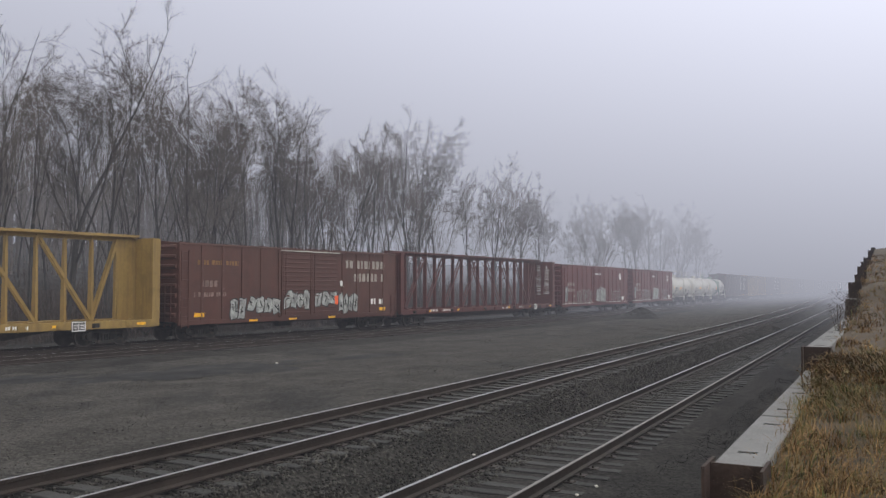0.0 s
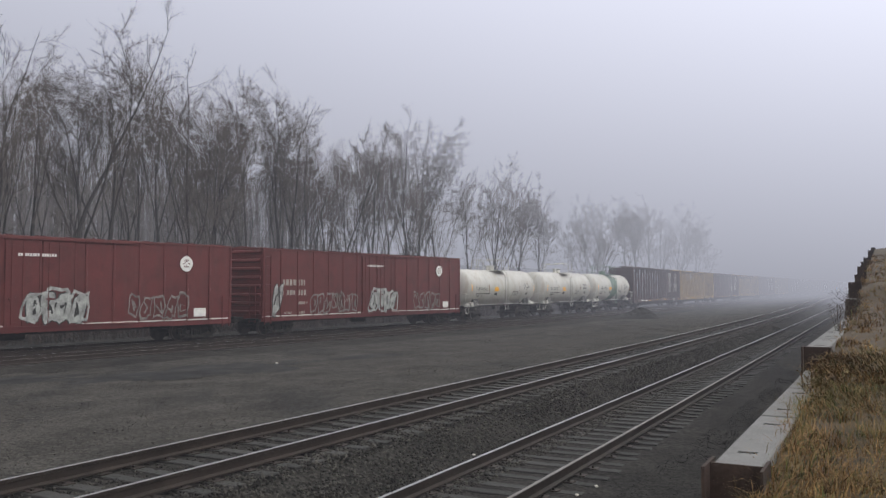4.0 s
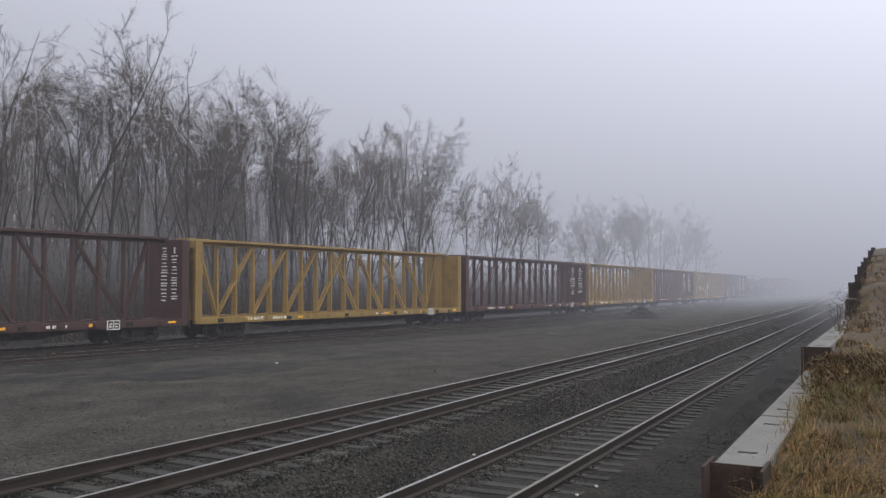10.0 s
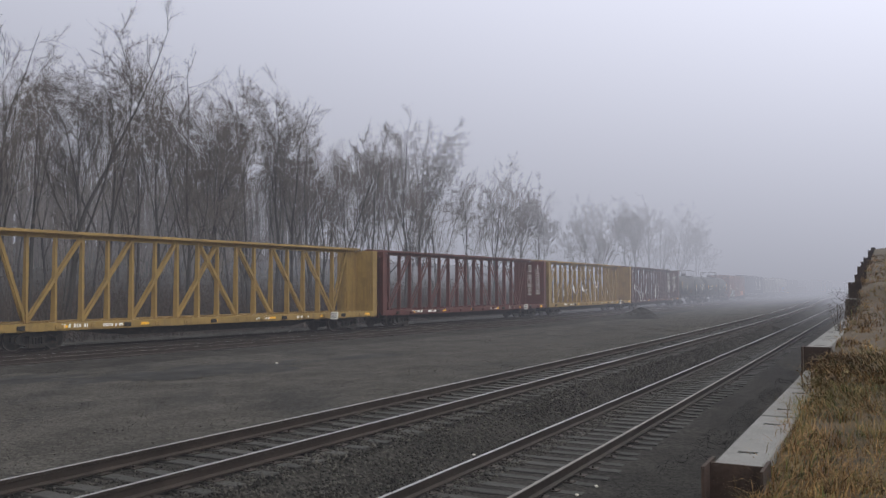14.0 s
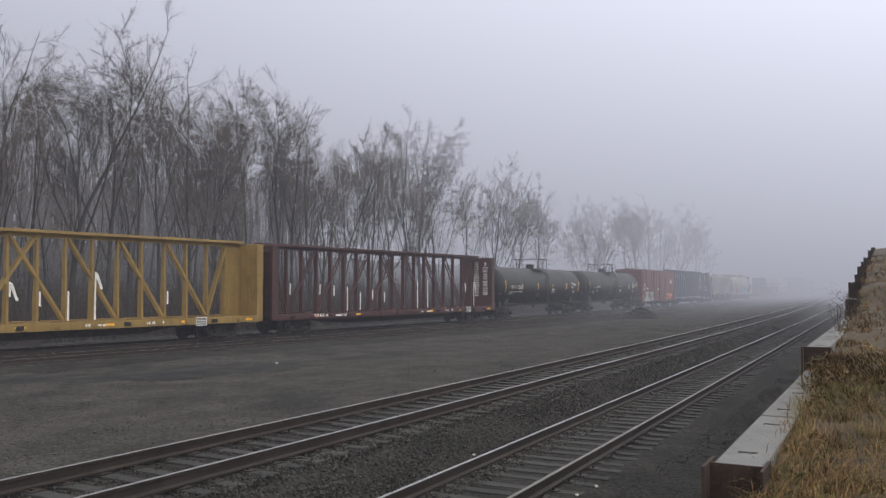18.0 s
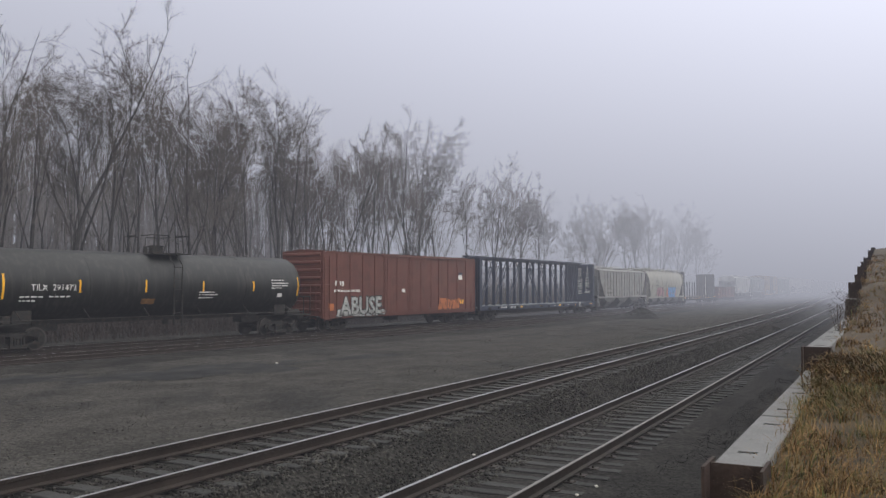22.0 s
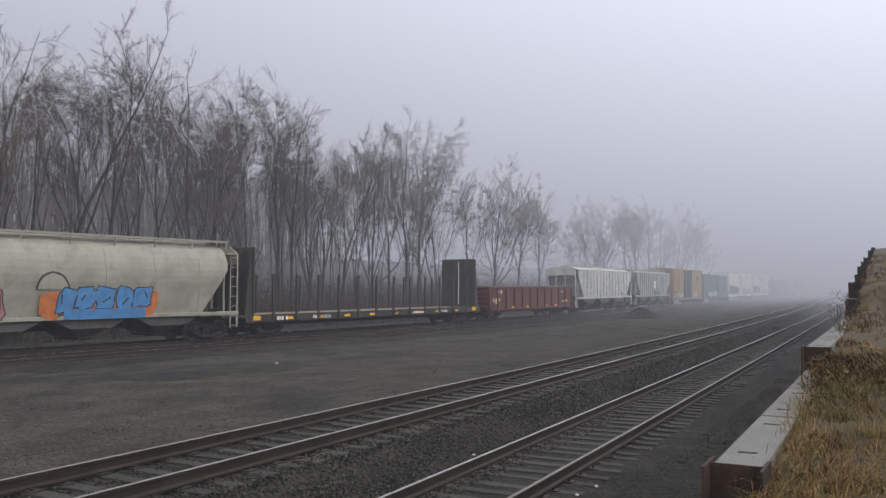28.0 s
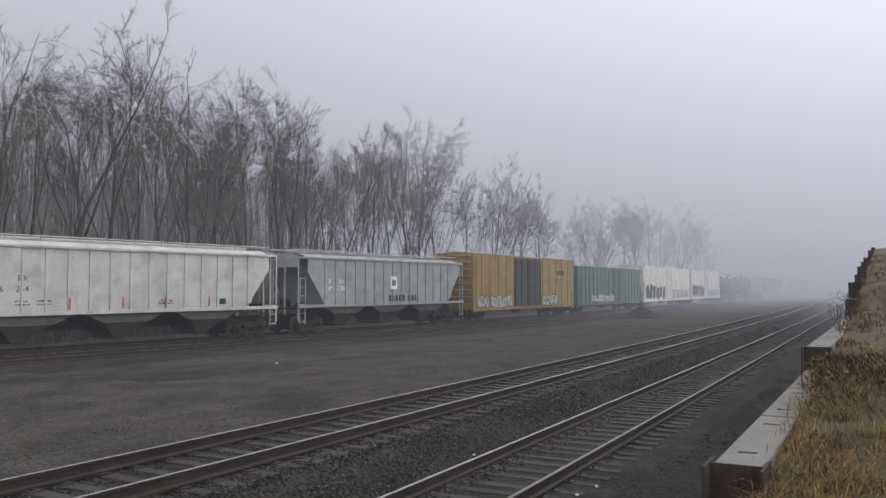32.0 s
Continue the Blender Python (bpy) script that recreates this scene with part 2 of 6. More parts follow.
def prism(bm, outline, y0, y1, mi=0):
    """An outline in x, z, drawn out from y0 to y1."""
    a = [bm.verts.new((x, y0, z)) for x, z in outline]
    c = [bm.verts.new((x, y1, z)) for x, z in outline]
    n = len(outline)
    fs = [bm.faces.new(a), bm.faces.new(c[::-1])]
    for i in range(n):
        fs.append(bm.faces.new((a[i], c[i], c[(i + 1) % n], a[(i + 1) % n])))
    bmesh.ops.recalc_face_normals(bm, faces=fs)
    for f in fs:
        f.material_index = mi
    return bm


def thing(name, label, category, group="", kind="", at=None):
    ob = new(name)
    tagged(ob, label, category, group, kind)
    if at is not None:
        ob.matrix_basis = at
    return ob


# ---- ground ----
def ground_height(x, y, d):
    """Height of the yard at d metres to the right of the main line's centre."""
    ds = off_line(LINE_SIDING, x, y)
    df = off_line(LINE_FREIGHT, x, y)
    lot = np.interp(d, [-30, -14, -7, -2.6, -1.7], [-0.30, -0.26, -0.16, 0.0, 0.04])
    shelf = np.interp(df, [-80, -55, -30, -17, -12, -4.5, -2.2, 6.2, 7.2, 9], [8.5, 7.2, 3.0, 0.4, -0.45, -0.7, -0.22, -0.22, -0.42, -0.5])
    lot = np.where(df < 9, np.maximum(np.minimum(lot, 0.5), shelf) * np.clip((9 - df) / 2, 0, 1) + lot * np.clip((df - 7) / 2, 0, 1), lot)
    bed = 0.04
    right = np.interp(d, [1.3, 2.3], [0.04, -0.44])
    right = np.where(ds > 1.6, np.interp(ds, [1.6, 2.6], [-0.44, -0.50]), right)
    return np.where(d < -1.7, lot, np.where(d < 1.3, bed, right))


def off_line(line, x, y):
    """Distance to the right of a line, for arrays of places."""
    out = np.empty(x.shape)
    s, lx, ly, h = line
    flat_x, flat_y, flat_o = x.ravel(), y.ravel(), out.ravel()
    cs = slice(None, None, 6)
    for i in range(0, flat_x.size, 4000):
        px, py = flat_x[i:i + 4000, None], flat_y[i:i + 4000, None]
        j = np.argmin((px - lx[cs]) ** 2 + (py - ly[cs]) ** 2, axis=1) * 6
        hx, hy = np.sin(h[j]), np.cos(h[j])
        dx, dy = px[:, 0] - lx[j], py[:, 0] - ly[j]
        flat_o[i:i + 4000] = dx * hy - dy * hx
    return out


def build_ground():
    ss = np.concatenate([[-890, -500, -300, -150, -80, -50], np.arange(-40, 60, 1.0), np.arange(60, 200, 4.0), [200, 250, 350, 500, 700, 890]])
    dd = np.concatenate([[-1500, -800, -400, -200, -120], np.arange(-80, -40, 4.0), np.arange(-40, -16, 0.8), np.arange(-16, -3, 0.8), np.arange(-3, 10, 0.25),
                         [10, 12, 15, 20, 30, 50, 100, 250, 600, 1500]])
    S, Dd = np.meshgrid(ss, dd, indexing="ij")
    h = np.interp(S, LINE_MAIN[0], LINE_MAIN[3])
    X = np.interp(S, LINE_MAIN[0], LINE_MAIN[1]) + np.cos(h) * Dd
    Y = np.interp(S, LINE_MAIN[0], LINE_MAIN[2]) - np.sin(h) * Dd
    Z = ground_height(X, Y, Dd)
    rng = np.random.default_rng(3)
    near = (np.abs(S - 20) < 70) & (np.abs(Dd + 5) < 40)
    Z = Z + np.where(near, rng.normal(0, 0.012, Z.shape), 0)
    n, m = S.shape
    verts = np.stack([X, Y, Z], -1).reshape(-1, 3)
    faces = [(i * m + j, i * m + j + 1, (i + 1) * m + j + 1, (i + 1) * m + j) for i in range(n - 1) for j in range(m - 1)]
    faces = [f[::-1] for f in faces]
    beside = off_line(LINE_FREIGHT, X, Y)
    slots = [1 if -1.75 < dd[j] < 12 or -6.0 < beside[i, j] < 6.6 else 0 for i in range(n - 1) for j in range(m - 1)]
    ob = new("ground", mesh_from("ground", verts, faces, [M_GROUND, M_BED], slots, smooth=True))
    tagged(ob, "grey gravel yard ground with dark damp patches", "ground", kind="structure")


def rail_mesh(name, line, right, top, s0, s1, step, bright=True):
    """A rail: foot, web and a head with a worn bright top, along a line."""
    prof = [(-0.07, -0.172), (0.07, -0.172), (0.07, -0.15), (0.012, -0.13), (0.012, -0.045), (0.036, -0.035), (0.036, -0.004), (0.028, 0.0),
            (-0.028, 0.0), (-0.036, -0.004), (-0.036, -0.035), (-0.012, -0.045), (-0.012, -0.13), (-0.07, -0.15)]
    verts, faces, slots = [], [], []
    ss = np.arange(s0, s1 + 0.01, step)
    for s in ss:
        x, y, h = on_line(line, s, right)
        for a, z in prof:
            verts.append((x + math.cos(h) * a, y - math.sin(h) * a, top + z))
    n = len(prof)
    for i in range(len(ss) - 1):
        for j in range(n):
            k = (j + 1) % n
            faces.append((i * n + j, (i + 1) * n + j, (i + 1) * n + k, i * n + k))
            slots.append(1 if j == 7 else 0)
    return mesh_from(name, verts, faces, [M_RAIL, M_RAILTOP if bright else M_RAILDULL], slots)


def tie_mesh():
    bm = bmesh.new()
    box(bm, -1.3, 1.3, -0.115, 0.115, -0.17, 0.0, 0.012)
    for sx in (-0.755, 0.755):
        box(bm, sx - 0.18, sx + 0.18, -0.09, 0.09, 0.0, 0.014, mi=1)
        for dx in (-0.1, 0.1):
            box(bm, sx + dx - 0.015, sx + dx + 0.015, -0.045, -0.015, 0.014, 0.04, mi=1)
    me = bpy.data.meshes.new("tie")
    bm.to_mesh(me)
    bm.free()
    me.materials.append(M_TIE)
    me.materials.append(M_RAIL)
    return me


def build_track(line, top, label, s0, s1, t0, t1, step=4.0, bright=True):
    tr = thing("railway_track", label, "railway track", "railway tracks", "structure")
    for sx in (-0.755, 0.755):
        hang("rail", rail_mesh("rail", line, sx, top, s0, s1, step, bright or sx < 0), tr)
    me = tie_mesh()
    rng = random.Random(5)
    s = t0
    while s < t1:
        x, y, h = on_line(line, s + rng.uniform(-0.05, 0.05), rng.uniform(-0.06, 0.06))
        hang("tie", me, tr, at=pose(x, y, top - 0.186 - rng.uniform(0, 0.012), rng.uniform(-0.6, 0.6), 0, -math.degrees(h) + rng.uniform(-2, 2)))
        s += 0.54
    return tr


# ---- trees ----
def tree_mesh(seed, height, spread=1.0, leaders=4, fork=0.38, rich=1.0):
    """A bare tree of tapered limbs: a trunk that parts into rising leaders, arching boughs, branchlets and a haze of fine twigs."""
    rng = np.random.default_rng(seed)
    wood, fine, tips = [], [], []

    def turned(d, angle, lift=0.0):
        side = rng.normal(0, 1, 3)
        side[2] += lift
        side -= d * side.dot(d)
        side /= np.linalg.norm(side)
        return d * math.cos(angle) + side * math.sin(angle)

    def limb(p, d, length, r0, r1, n, bend, rise, store):
        """A bent limb; returns its joints."""
        out = [(p, d, r0)]
        for i in range(n):
            d = d + rng.normal(0, bend, 3) + np.array([0, 0, rise])
            d = d / np.linalg.norm(d)
            q = p + d * length / n
            ra, rb = r0 + (r1 - r0) * i / n, r0 + (r1 - r0) * (i + 1) / n
            store.append((p, q, ra, rb))
            p = q
            out.append((p, d, rb))
        return out

    def along(joints, u):
        n = len(joints) - 1
        i = min(n - 1, int(u * n))
        return joints[i][0] + (joints[i + 1][0] - joints[i][0]) * (u * n - i), joints[i][1], joints[i][2]

    def spray_of(joints, length, count):
        """Twigs, each one thin cone."""
        for k in range(count):
            p, d, r = along(joints, 1.0 if k == 0 else rng.uniform(0.12, 1.0))
            e = turned(d, rng.uniform(0.3, 0.9) if k else 0.15, 0.2)
            tips.append((p, p + e * length * rng.uniform(0.5, 1.2), 0.0062))

    def bough(joints, length, r, count, lo):
        for k in range(count):
            u = lo + (1 - lo) * (k + rng.random()) / count
            p, d, rr = along(joints, u)
            ln = length * rng.uniform(0.55, 1.15) * (1.0 - 0.55 * u)
            kid = limb(p, turned(d, rng.uniform(0.6, 1.1), 0.15), ln, min(rr * 0.7, r * (1.15 - 0.5 * u)), 0.006, 5, 0.12, 0.04, fine)
            subs = max(3, round(8 * rich * (0.6 + 0.4 * ln / length)))
            for j in range(subs):
                q, e, _ = along(kid, 0.15 + 0.85 * (j + rng.random()) / subs)
                twig = limb(q, turned(e, rng.uniform(0.4, 0.9), 0.15), ln * rng.uniform(0.22, 0.5) + 0.2, 0.0095, 0.0055, 2, 0.12, 0.04, fine)
                spray_of(twig, 0.55, max(3, round(7 * rich)))
            spray_of(kid, 0.6, 5)

    trunk_r = 0.008 * height + 0.02
    up = np.array([rng.normal(0, 0.05), rng.normal(0, 0.05), 1.0])
    stem = limb(np.array([0, 0, -0.5]), up / np.linalg.norm(up), height * fork + 0.5, trunk_r, trunk_r * 0.78, 6, 0.035, 0.02, wood)
    bough(stem, height * 0.2, 0.03, 3, 0.55)
    for k in range(leaders):
        p, d, r = stem[-1] if k < 2 else stem[-1 - (k % 3)]
        tall = height * (1 - fork) * (1.02 if k == 0 else rng.uniform(0.74, 0.98))
        nd = turned(d, (0.06 if k == 0 else rng.uniform(0.22, 0.48)) * spread)
        lead = limb(p, nd, tall, r * (0.72 if k == 0 else 0.44), 0.009, 10, 0.085, 0.05, wood)
        bough(lead, height * 0.2 * spread, 0.034, max(5, round(9 * rich)), 0.2)
        spray_of(lead[-3:], 0.8, 8)
        # each leader forks again, so that the crown fans out and rounds over
        for u in (rng.uniform(0.3, 0.45), rng.uniform(0.5, 0.65)):
            q, e, rr = along(lead, u)
            fan = limb(q, turned(e, rng.uniform(0.35, 0.6) * spread), tall * (1 - u) * rng.uniform(0.7, 0.92), rr * 0.55, 0.007, 7, 0.09, 0.04, wood)
            bough(fan, height * 0.15 * spread, 0.026, max(4, round(7 * rich)), 0.2)
            spray_of(fan[-3:], 0.8, 6)
    out = []
    for name, tubes, sides, mat, ends in (("trunk", wood, 5, M_BARK, []), ("crown", fine, 3, M_TWIG, tips)):
        a = np.array([t[0] for t in tubes] + [t[0] for t in ends])
        b = np.array([t[1] for t in tubes] + [t[1] for t in ends])
        ra = np.array([t[2] for t in tubes] + [t[2] for t in ends])
        rb = np.array([t[3] for t in tubes])
        d = b - a
        u = np.cross(d, (0.31, 0.9, 0.2))
        u /= np.linalg.norm(u, axis=1)[:, None] + 1e-9
        w = np.cross(d, u)
        w /= np.linalg.norm(w, axis=1)[:, None] + 1e-9
        ang = 2 * np.pi * np.arange(sides) / sides
        ring = u[:, None] * np.cos(ang)[None, :, None] + w[:, None] * np.sin(ang)[None, :, None]
        foot = a[:, None] + ring * ra[:, None, None]
        n = len(tubes)
        v = np.concatenate([foot[:n], b[:n, None] + ring[:n] * rb[:, None, None]], axis=1).reshape(-1, 3)
        faces = []
        for m in range(n):
            o = m * 2 * sides
            for s in range(sides):
                e = (s + 1) % sides
                faces.append((o + s, o + e, o + sides + e, o + sides + s))
        if ends:
            base = len(v)
            v = np.concatenate([v, np.concatenate([foot[n:], b[n:, None]], axis=1).reshape(-1, 3)])
            for m in range(len(ends)):
                o = base + m * 4
                faces += [(o, o + 1, o + 3), (o + 1, o + 2, o + 3), (o + 2, o, o + 3)]
        out.append(mesh_from(name, v, faces, mat))
    return out


def on_freight(s, right, z=0.0, turn=0.0):
    x, y, h = on_line(LINE_FREIGHT, s, right)
    return pose(x, y, z, 0, 0, -math.degrees(h) + turn)


def hill(right):
    """Height of the wooded slope behind the freight line."""
    return float(np.interp(right, [-80, -55, -30, -17, -12], [8.2, 6.9, 2.7, 0.2, -0.45]))


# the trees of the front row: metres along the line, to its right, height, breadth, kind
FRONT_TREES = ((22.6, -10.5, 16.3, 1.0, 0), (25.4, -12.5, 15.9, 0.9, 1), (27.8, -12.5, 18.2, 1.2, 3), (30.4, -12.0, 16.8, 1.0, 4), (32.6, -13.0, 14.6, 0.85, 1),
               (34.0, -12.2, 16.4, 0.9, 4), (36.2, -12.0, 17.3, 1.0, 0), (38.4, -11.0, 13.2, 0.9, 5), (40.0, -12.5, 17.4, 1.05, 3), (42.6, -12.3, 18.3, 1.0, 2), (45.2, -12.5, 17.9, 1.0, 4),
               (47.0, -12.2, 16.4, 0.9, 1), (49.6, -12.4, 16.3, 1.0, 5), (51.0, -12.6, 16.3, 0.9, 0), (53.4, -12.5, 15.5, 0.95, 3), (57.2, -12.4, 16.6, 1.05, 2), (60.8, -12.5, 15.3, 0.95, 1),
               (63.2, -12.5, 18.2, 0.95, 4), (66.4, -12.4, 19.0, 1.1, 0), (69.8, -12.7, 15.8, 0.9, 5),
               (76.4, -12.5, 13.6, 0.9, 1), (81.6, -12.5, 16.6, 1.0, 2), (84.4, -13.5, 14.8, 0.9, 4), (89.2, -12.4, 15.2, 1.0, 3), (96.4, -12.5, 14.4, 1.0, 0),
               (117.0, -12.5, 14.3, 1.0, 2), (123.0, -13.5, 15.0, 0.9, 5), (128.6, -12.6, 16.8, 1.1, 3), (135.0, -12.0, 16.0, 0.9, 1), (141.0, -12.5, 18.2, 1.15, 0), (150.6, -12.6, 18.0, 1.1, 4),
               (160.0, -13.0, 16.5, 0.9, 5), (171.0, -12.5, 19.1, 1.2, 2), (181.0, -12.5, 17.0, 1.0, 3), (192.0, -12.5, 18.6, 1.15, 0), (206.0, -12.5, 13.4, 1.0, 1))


def build_trees():
    """The bare trees along the far side of the freight line: the front row with its gaps, thin stems among it, and paler rows behind."""
    kinds = [tree_mesh(11 + i, 17.0, spread, leaders, fork) for i, (leaders, spread, fork) in
             enumerate(((5, 1.0, 0.30), (4, 0.85, 0.40), (6, 1.15, 0.24), (5, 1.1, 0.34), (4, 0.9, 0.38), (6, 0.9, 0.16)))]
    far = [tree_mesh(31 + i, 17.0, 0.9, 4, 0.3 + 0.05 * i, 0.55) for i in range(4)]
    rng = random.Random(8)

    def plant(s, right, height, form, breadth=1.0, label="bare grey-barked deciduous tree with fine leafless twigs"):
        x, y, h = on_line(LINE_FREIGHT, s, right)
        tr = thing("bare_tree", label, "tree", "trees along the line", at=pose(x, y, hill(right), 0, 0, rng.uniform(0, 360)))
        f = height / 16.6
        tr.scale = (f * breadth, f * breadth, f)
        hang("trunk", form[0], tr)
        hang("crown", form[1], tr)

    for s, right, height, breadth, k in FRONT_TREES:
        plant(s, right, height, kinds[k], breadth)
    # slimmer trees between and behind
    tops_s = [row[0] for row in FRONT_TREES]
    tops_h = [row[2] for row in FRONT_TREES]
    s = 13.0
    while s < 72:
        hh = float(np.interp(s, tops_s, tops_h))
        plant(s, -15.5 - rng.uniform(0, 4), hh * rng.uniform(0.72, 0.92), rng.choice(kinds[1:]), rng.uniform(0.7, 0.9))
        if rng.random() < 0.35:
            plant(s + rng.uniform(-1, 1), -9.0 - rng.uniform(0, 3), hh * rng.uniform(0.3, 0.6), rng.choice(far), 0.8, "young bare tree with thin stems below the taller ones")
        s += rng.uniform(3.4, 5.2)
    for right in (-21.0, -28.0):
        s = 12.0
        while s < 50 - right:
            plant(s, right - rng.uniform(0, 4), rng.uniform(10.5, 14), rng.choice(far), 0.9, "bare tree in the close stand behind the line")
            s += rng.uniform(4.0, 6.0)


def build_far_woods():
    """The woods up the slope, deep in the fog: thin stems with rising branches, too many to count."""
    rng = np.random.default_rng(77)
    verts, faces = [], []

    def spike(p, q, r):
        d = q - p
        u = np.cross(d, (0.3, 0.9, 0.1))
        u /= np.linalg.norm(u) + 1e-9
        w = np.cross(d, u)
        w /= np.linalg.norm(w) + 1e-9
        o = len(verts)
        verts.extend((p + u * r, p - u * r * 0.5 + w * r * 0.87, p - u * r * 0.5 - w * r * 0.87, q))
        faces.extend(((o, o + 1, o + 3), (o + 1, o + 2, o + 3), (o + 2, o, o + 3)))

    for i in range(1900):
        right = -33 - 50 * rng.random()
        s = rng.uniform(8, 62 - right * 0.6)
        x, y, h = on_line(LINE_FREIGHT, s, right)
        p = np.array([x, y, hill(right) - 0.3])
        tall = rng.uniform(7, 13)
        top = p + np.array([rng.normal(0, 0.7), rng.normal(0, 0.7), tall])
        spike(p, top, rng.uniform(0.07, 0.14))
        for k in range(26):
            t = rng.uniform(0.15, 0.97)
            a = rng.uniform(0, 6.28)
            ln = rng.uniform(0.8, 2.6) * (1.1 - 0.6 * t)
            b = p + (top - p) * t
            e = b + np.array([math.cos(a), math.sin(a), rng.uniform(0.5, 1.4)]) * ln * 0.7
            spike(b, e, 0.03)
    tagged(new("far_woods", mesh_from("far_woods", verts, faces, M_TWIG)), "pale leafless woods on the slope in the fog", "woods", kind="stuff")


# ---- freight train ----
def train_run(t):
    """How far the train has run by t seconds, in metres."""
    u = t - 16.0
    return 14.668 * t - 0.013003 * u * u / 2 - 0.0002886 * u ** 3 / 6


TRAIN = []


def couple(car, middle):
    """Puts a car on the line, its middle at that many metres along it at the start."""
    TRAIN.append((car, middle))
    return car


# ---- the retaining wall and the bank ----
PILES = [(4.53, 1.652), (10.05, 1.90), (21.05, 2.27), (23.02, 2.66), (27.78, 2.91), (30.7, 3.21), (35.2, 3.49), (40.22, 3.79), (52.0, 4.55), (67.9, 5.37)]
WALL_S = [-6.0, -1.0] + [q[0] for q in PILES] + [90.0]
WALL_Z = [1.1, 1.36] + [q[1] for q in PILES] + [6.0]


def bank_height(s, right):
    # beyond 6 m right it climbs to an unseen hill, added to block low light
    return np.interp(s, WALL_S, WALL_Z) - 0.10 + np.interp(right, [0, 0.5, 2.0, 6.0, 12.0, 25.0, 60.0], [-0.03, 0.02, 0.10, 0.9, 4.5, 12.0, 24.0]) * np.interp(s, [0, 5, 15], [0.2, 0.6, 1.0])


def build_bank():
    ss = np.concatenate([np.arange(-6, 30, 0.4), np.arange(30, 91, 1.0)])
    dd = np.concatenate([np.arange(0.0, 4, 0.25), np.arange(4, 21, 1.0), [30, 60]])
    verts, rng = [], np.random.default_rng(4)
    for s in ss:
        for d in dd:
            x, y, h = on_line(LINE_WALL, s, 0.28 + d)
            verts.append((x, y, float(bank_height(s, d)) + rng.normal(0, 0.02)))
    m = len(dd)
    faces = [(i * m + j, (i + 1) * m + j, (i + 1) * m + j + 1, i * m + j + 1) for i in range(len(ss) - 1) for j in range(m - 1)]
    faces = [f[::-1] for f in faces]
    ob = new("embankment", mesh_from("embankment", verts, faces, M_SOIL, smooth=True))
    tagged(ob, "sloping soil bank behind the retaining wall, with an unseen hill added", "embankment", kind="structure")


def build_wall():
    wall = thing("retaining_wall", "stepped retaining wall of concrete lagging between rusty steel piles", "wall", kind="structure")
    n = len(PILES)
    for i, (s, z) in enumerate(PILES):
        x, y, h = on_line(LINE_WALL, s, 0.15)
        bm = bmesh.new()
        lo, hi = -0.6, z
        # an H section: two flanges across the wall's faces, one web
        box(bm, -0.146, -0.13, -0.15, 0.15, lo, hi)
        box(bm, 0.13, 0.146, -0.15, 0.15, lo, hi)
        box(bm, -0.13, 0.13, -0.007, 0.007, lo, hi - 0.004)
        part("pile", bm, M_PILE, wall, "rusty steel soldier pile", at=pose(x, y, 0, 0, 0, -math.degrees(h)))
    # lagging: from pile to pile, its top at the nearer pile's height
    runs = [(-6.0, PILES[0][0], 1.42)] + [(PILES[i][0], PILES[i + 1][0], PILES[i][1] - 0.01) for i in range(n - 1)] + [(PILES[-1][0], 90.0, PILES[-1][1])]
    for a, b, z in runs:
        k = max(1, round((b - a) / 1.9))
        for j in range(k):
            s0, s1 = a + (b - a) * j / k + 0.02, a + (b - a) * (j + 1) / k - 0.02
            x0, y0, h0 = on_line(LINE_WALL, (s0 + s1) / 2, 0.15)
            zz, row = z, 0
            while zz > -0.6:
                bm = bmesh.new()
                box(bm, -0.122, 0.122, -(s1 - s0) / 2, (s1 - s0) / 2, zz - 0.396, zz, 0.01)
                lag = part("lagging_panel", bm, M_LAG, wall, at=pose(x0, y0, 0, 0, 0, -math.degrees(h0)))
                if row == 0 and s1 < 24:
                    # solid blocks: the shade inside each open slot is put into their dark colour
                    for q in (-0.3, 0.3):
                        bm = bmesh.new()
                        box(bm, -0.05, 0.05, q * (s1 - s0) - 0.02, q * (s1 - s0) + 0.02, zz - 0.02, zz + 0.003)
                        part("lifting_slot", bm, M_SLOT, lag, "lifting slot drawn as a dark block")
                zz -= 0.4
                row += 1



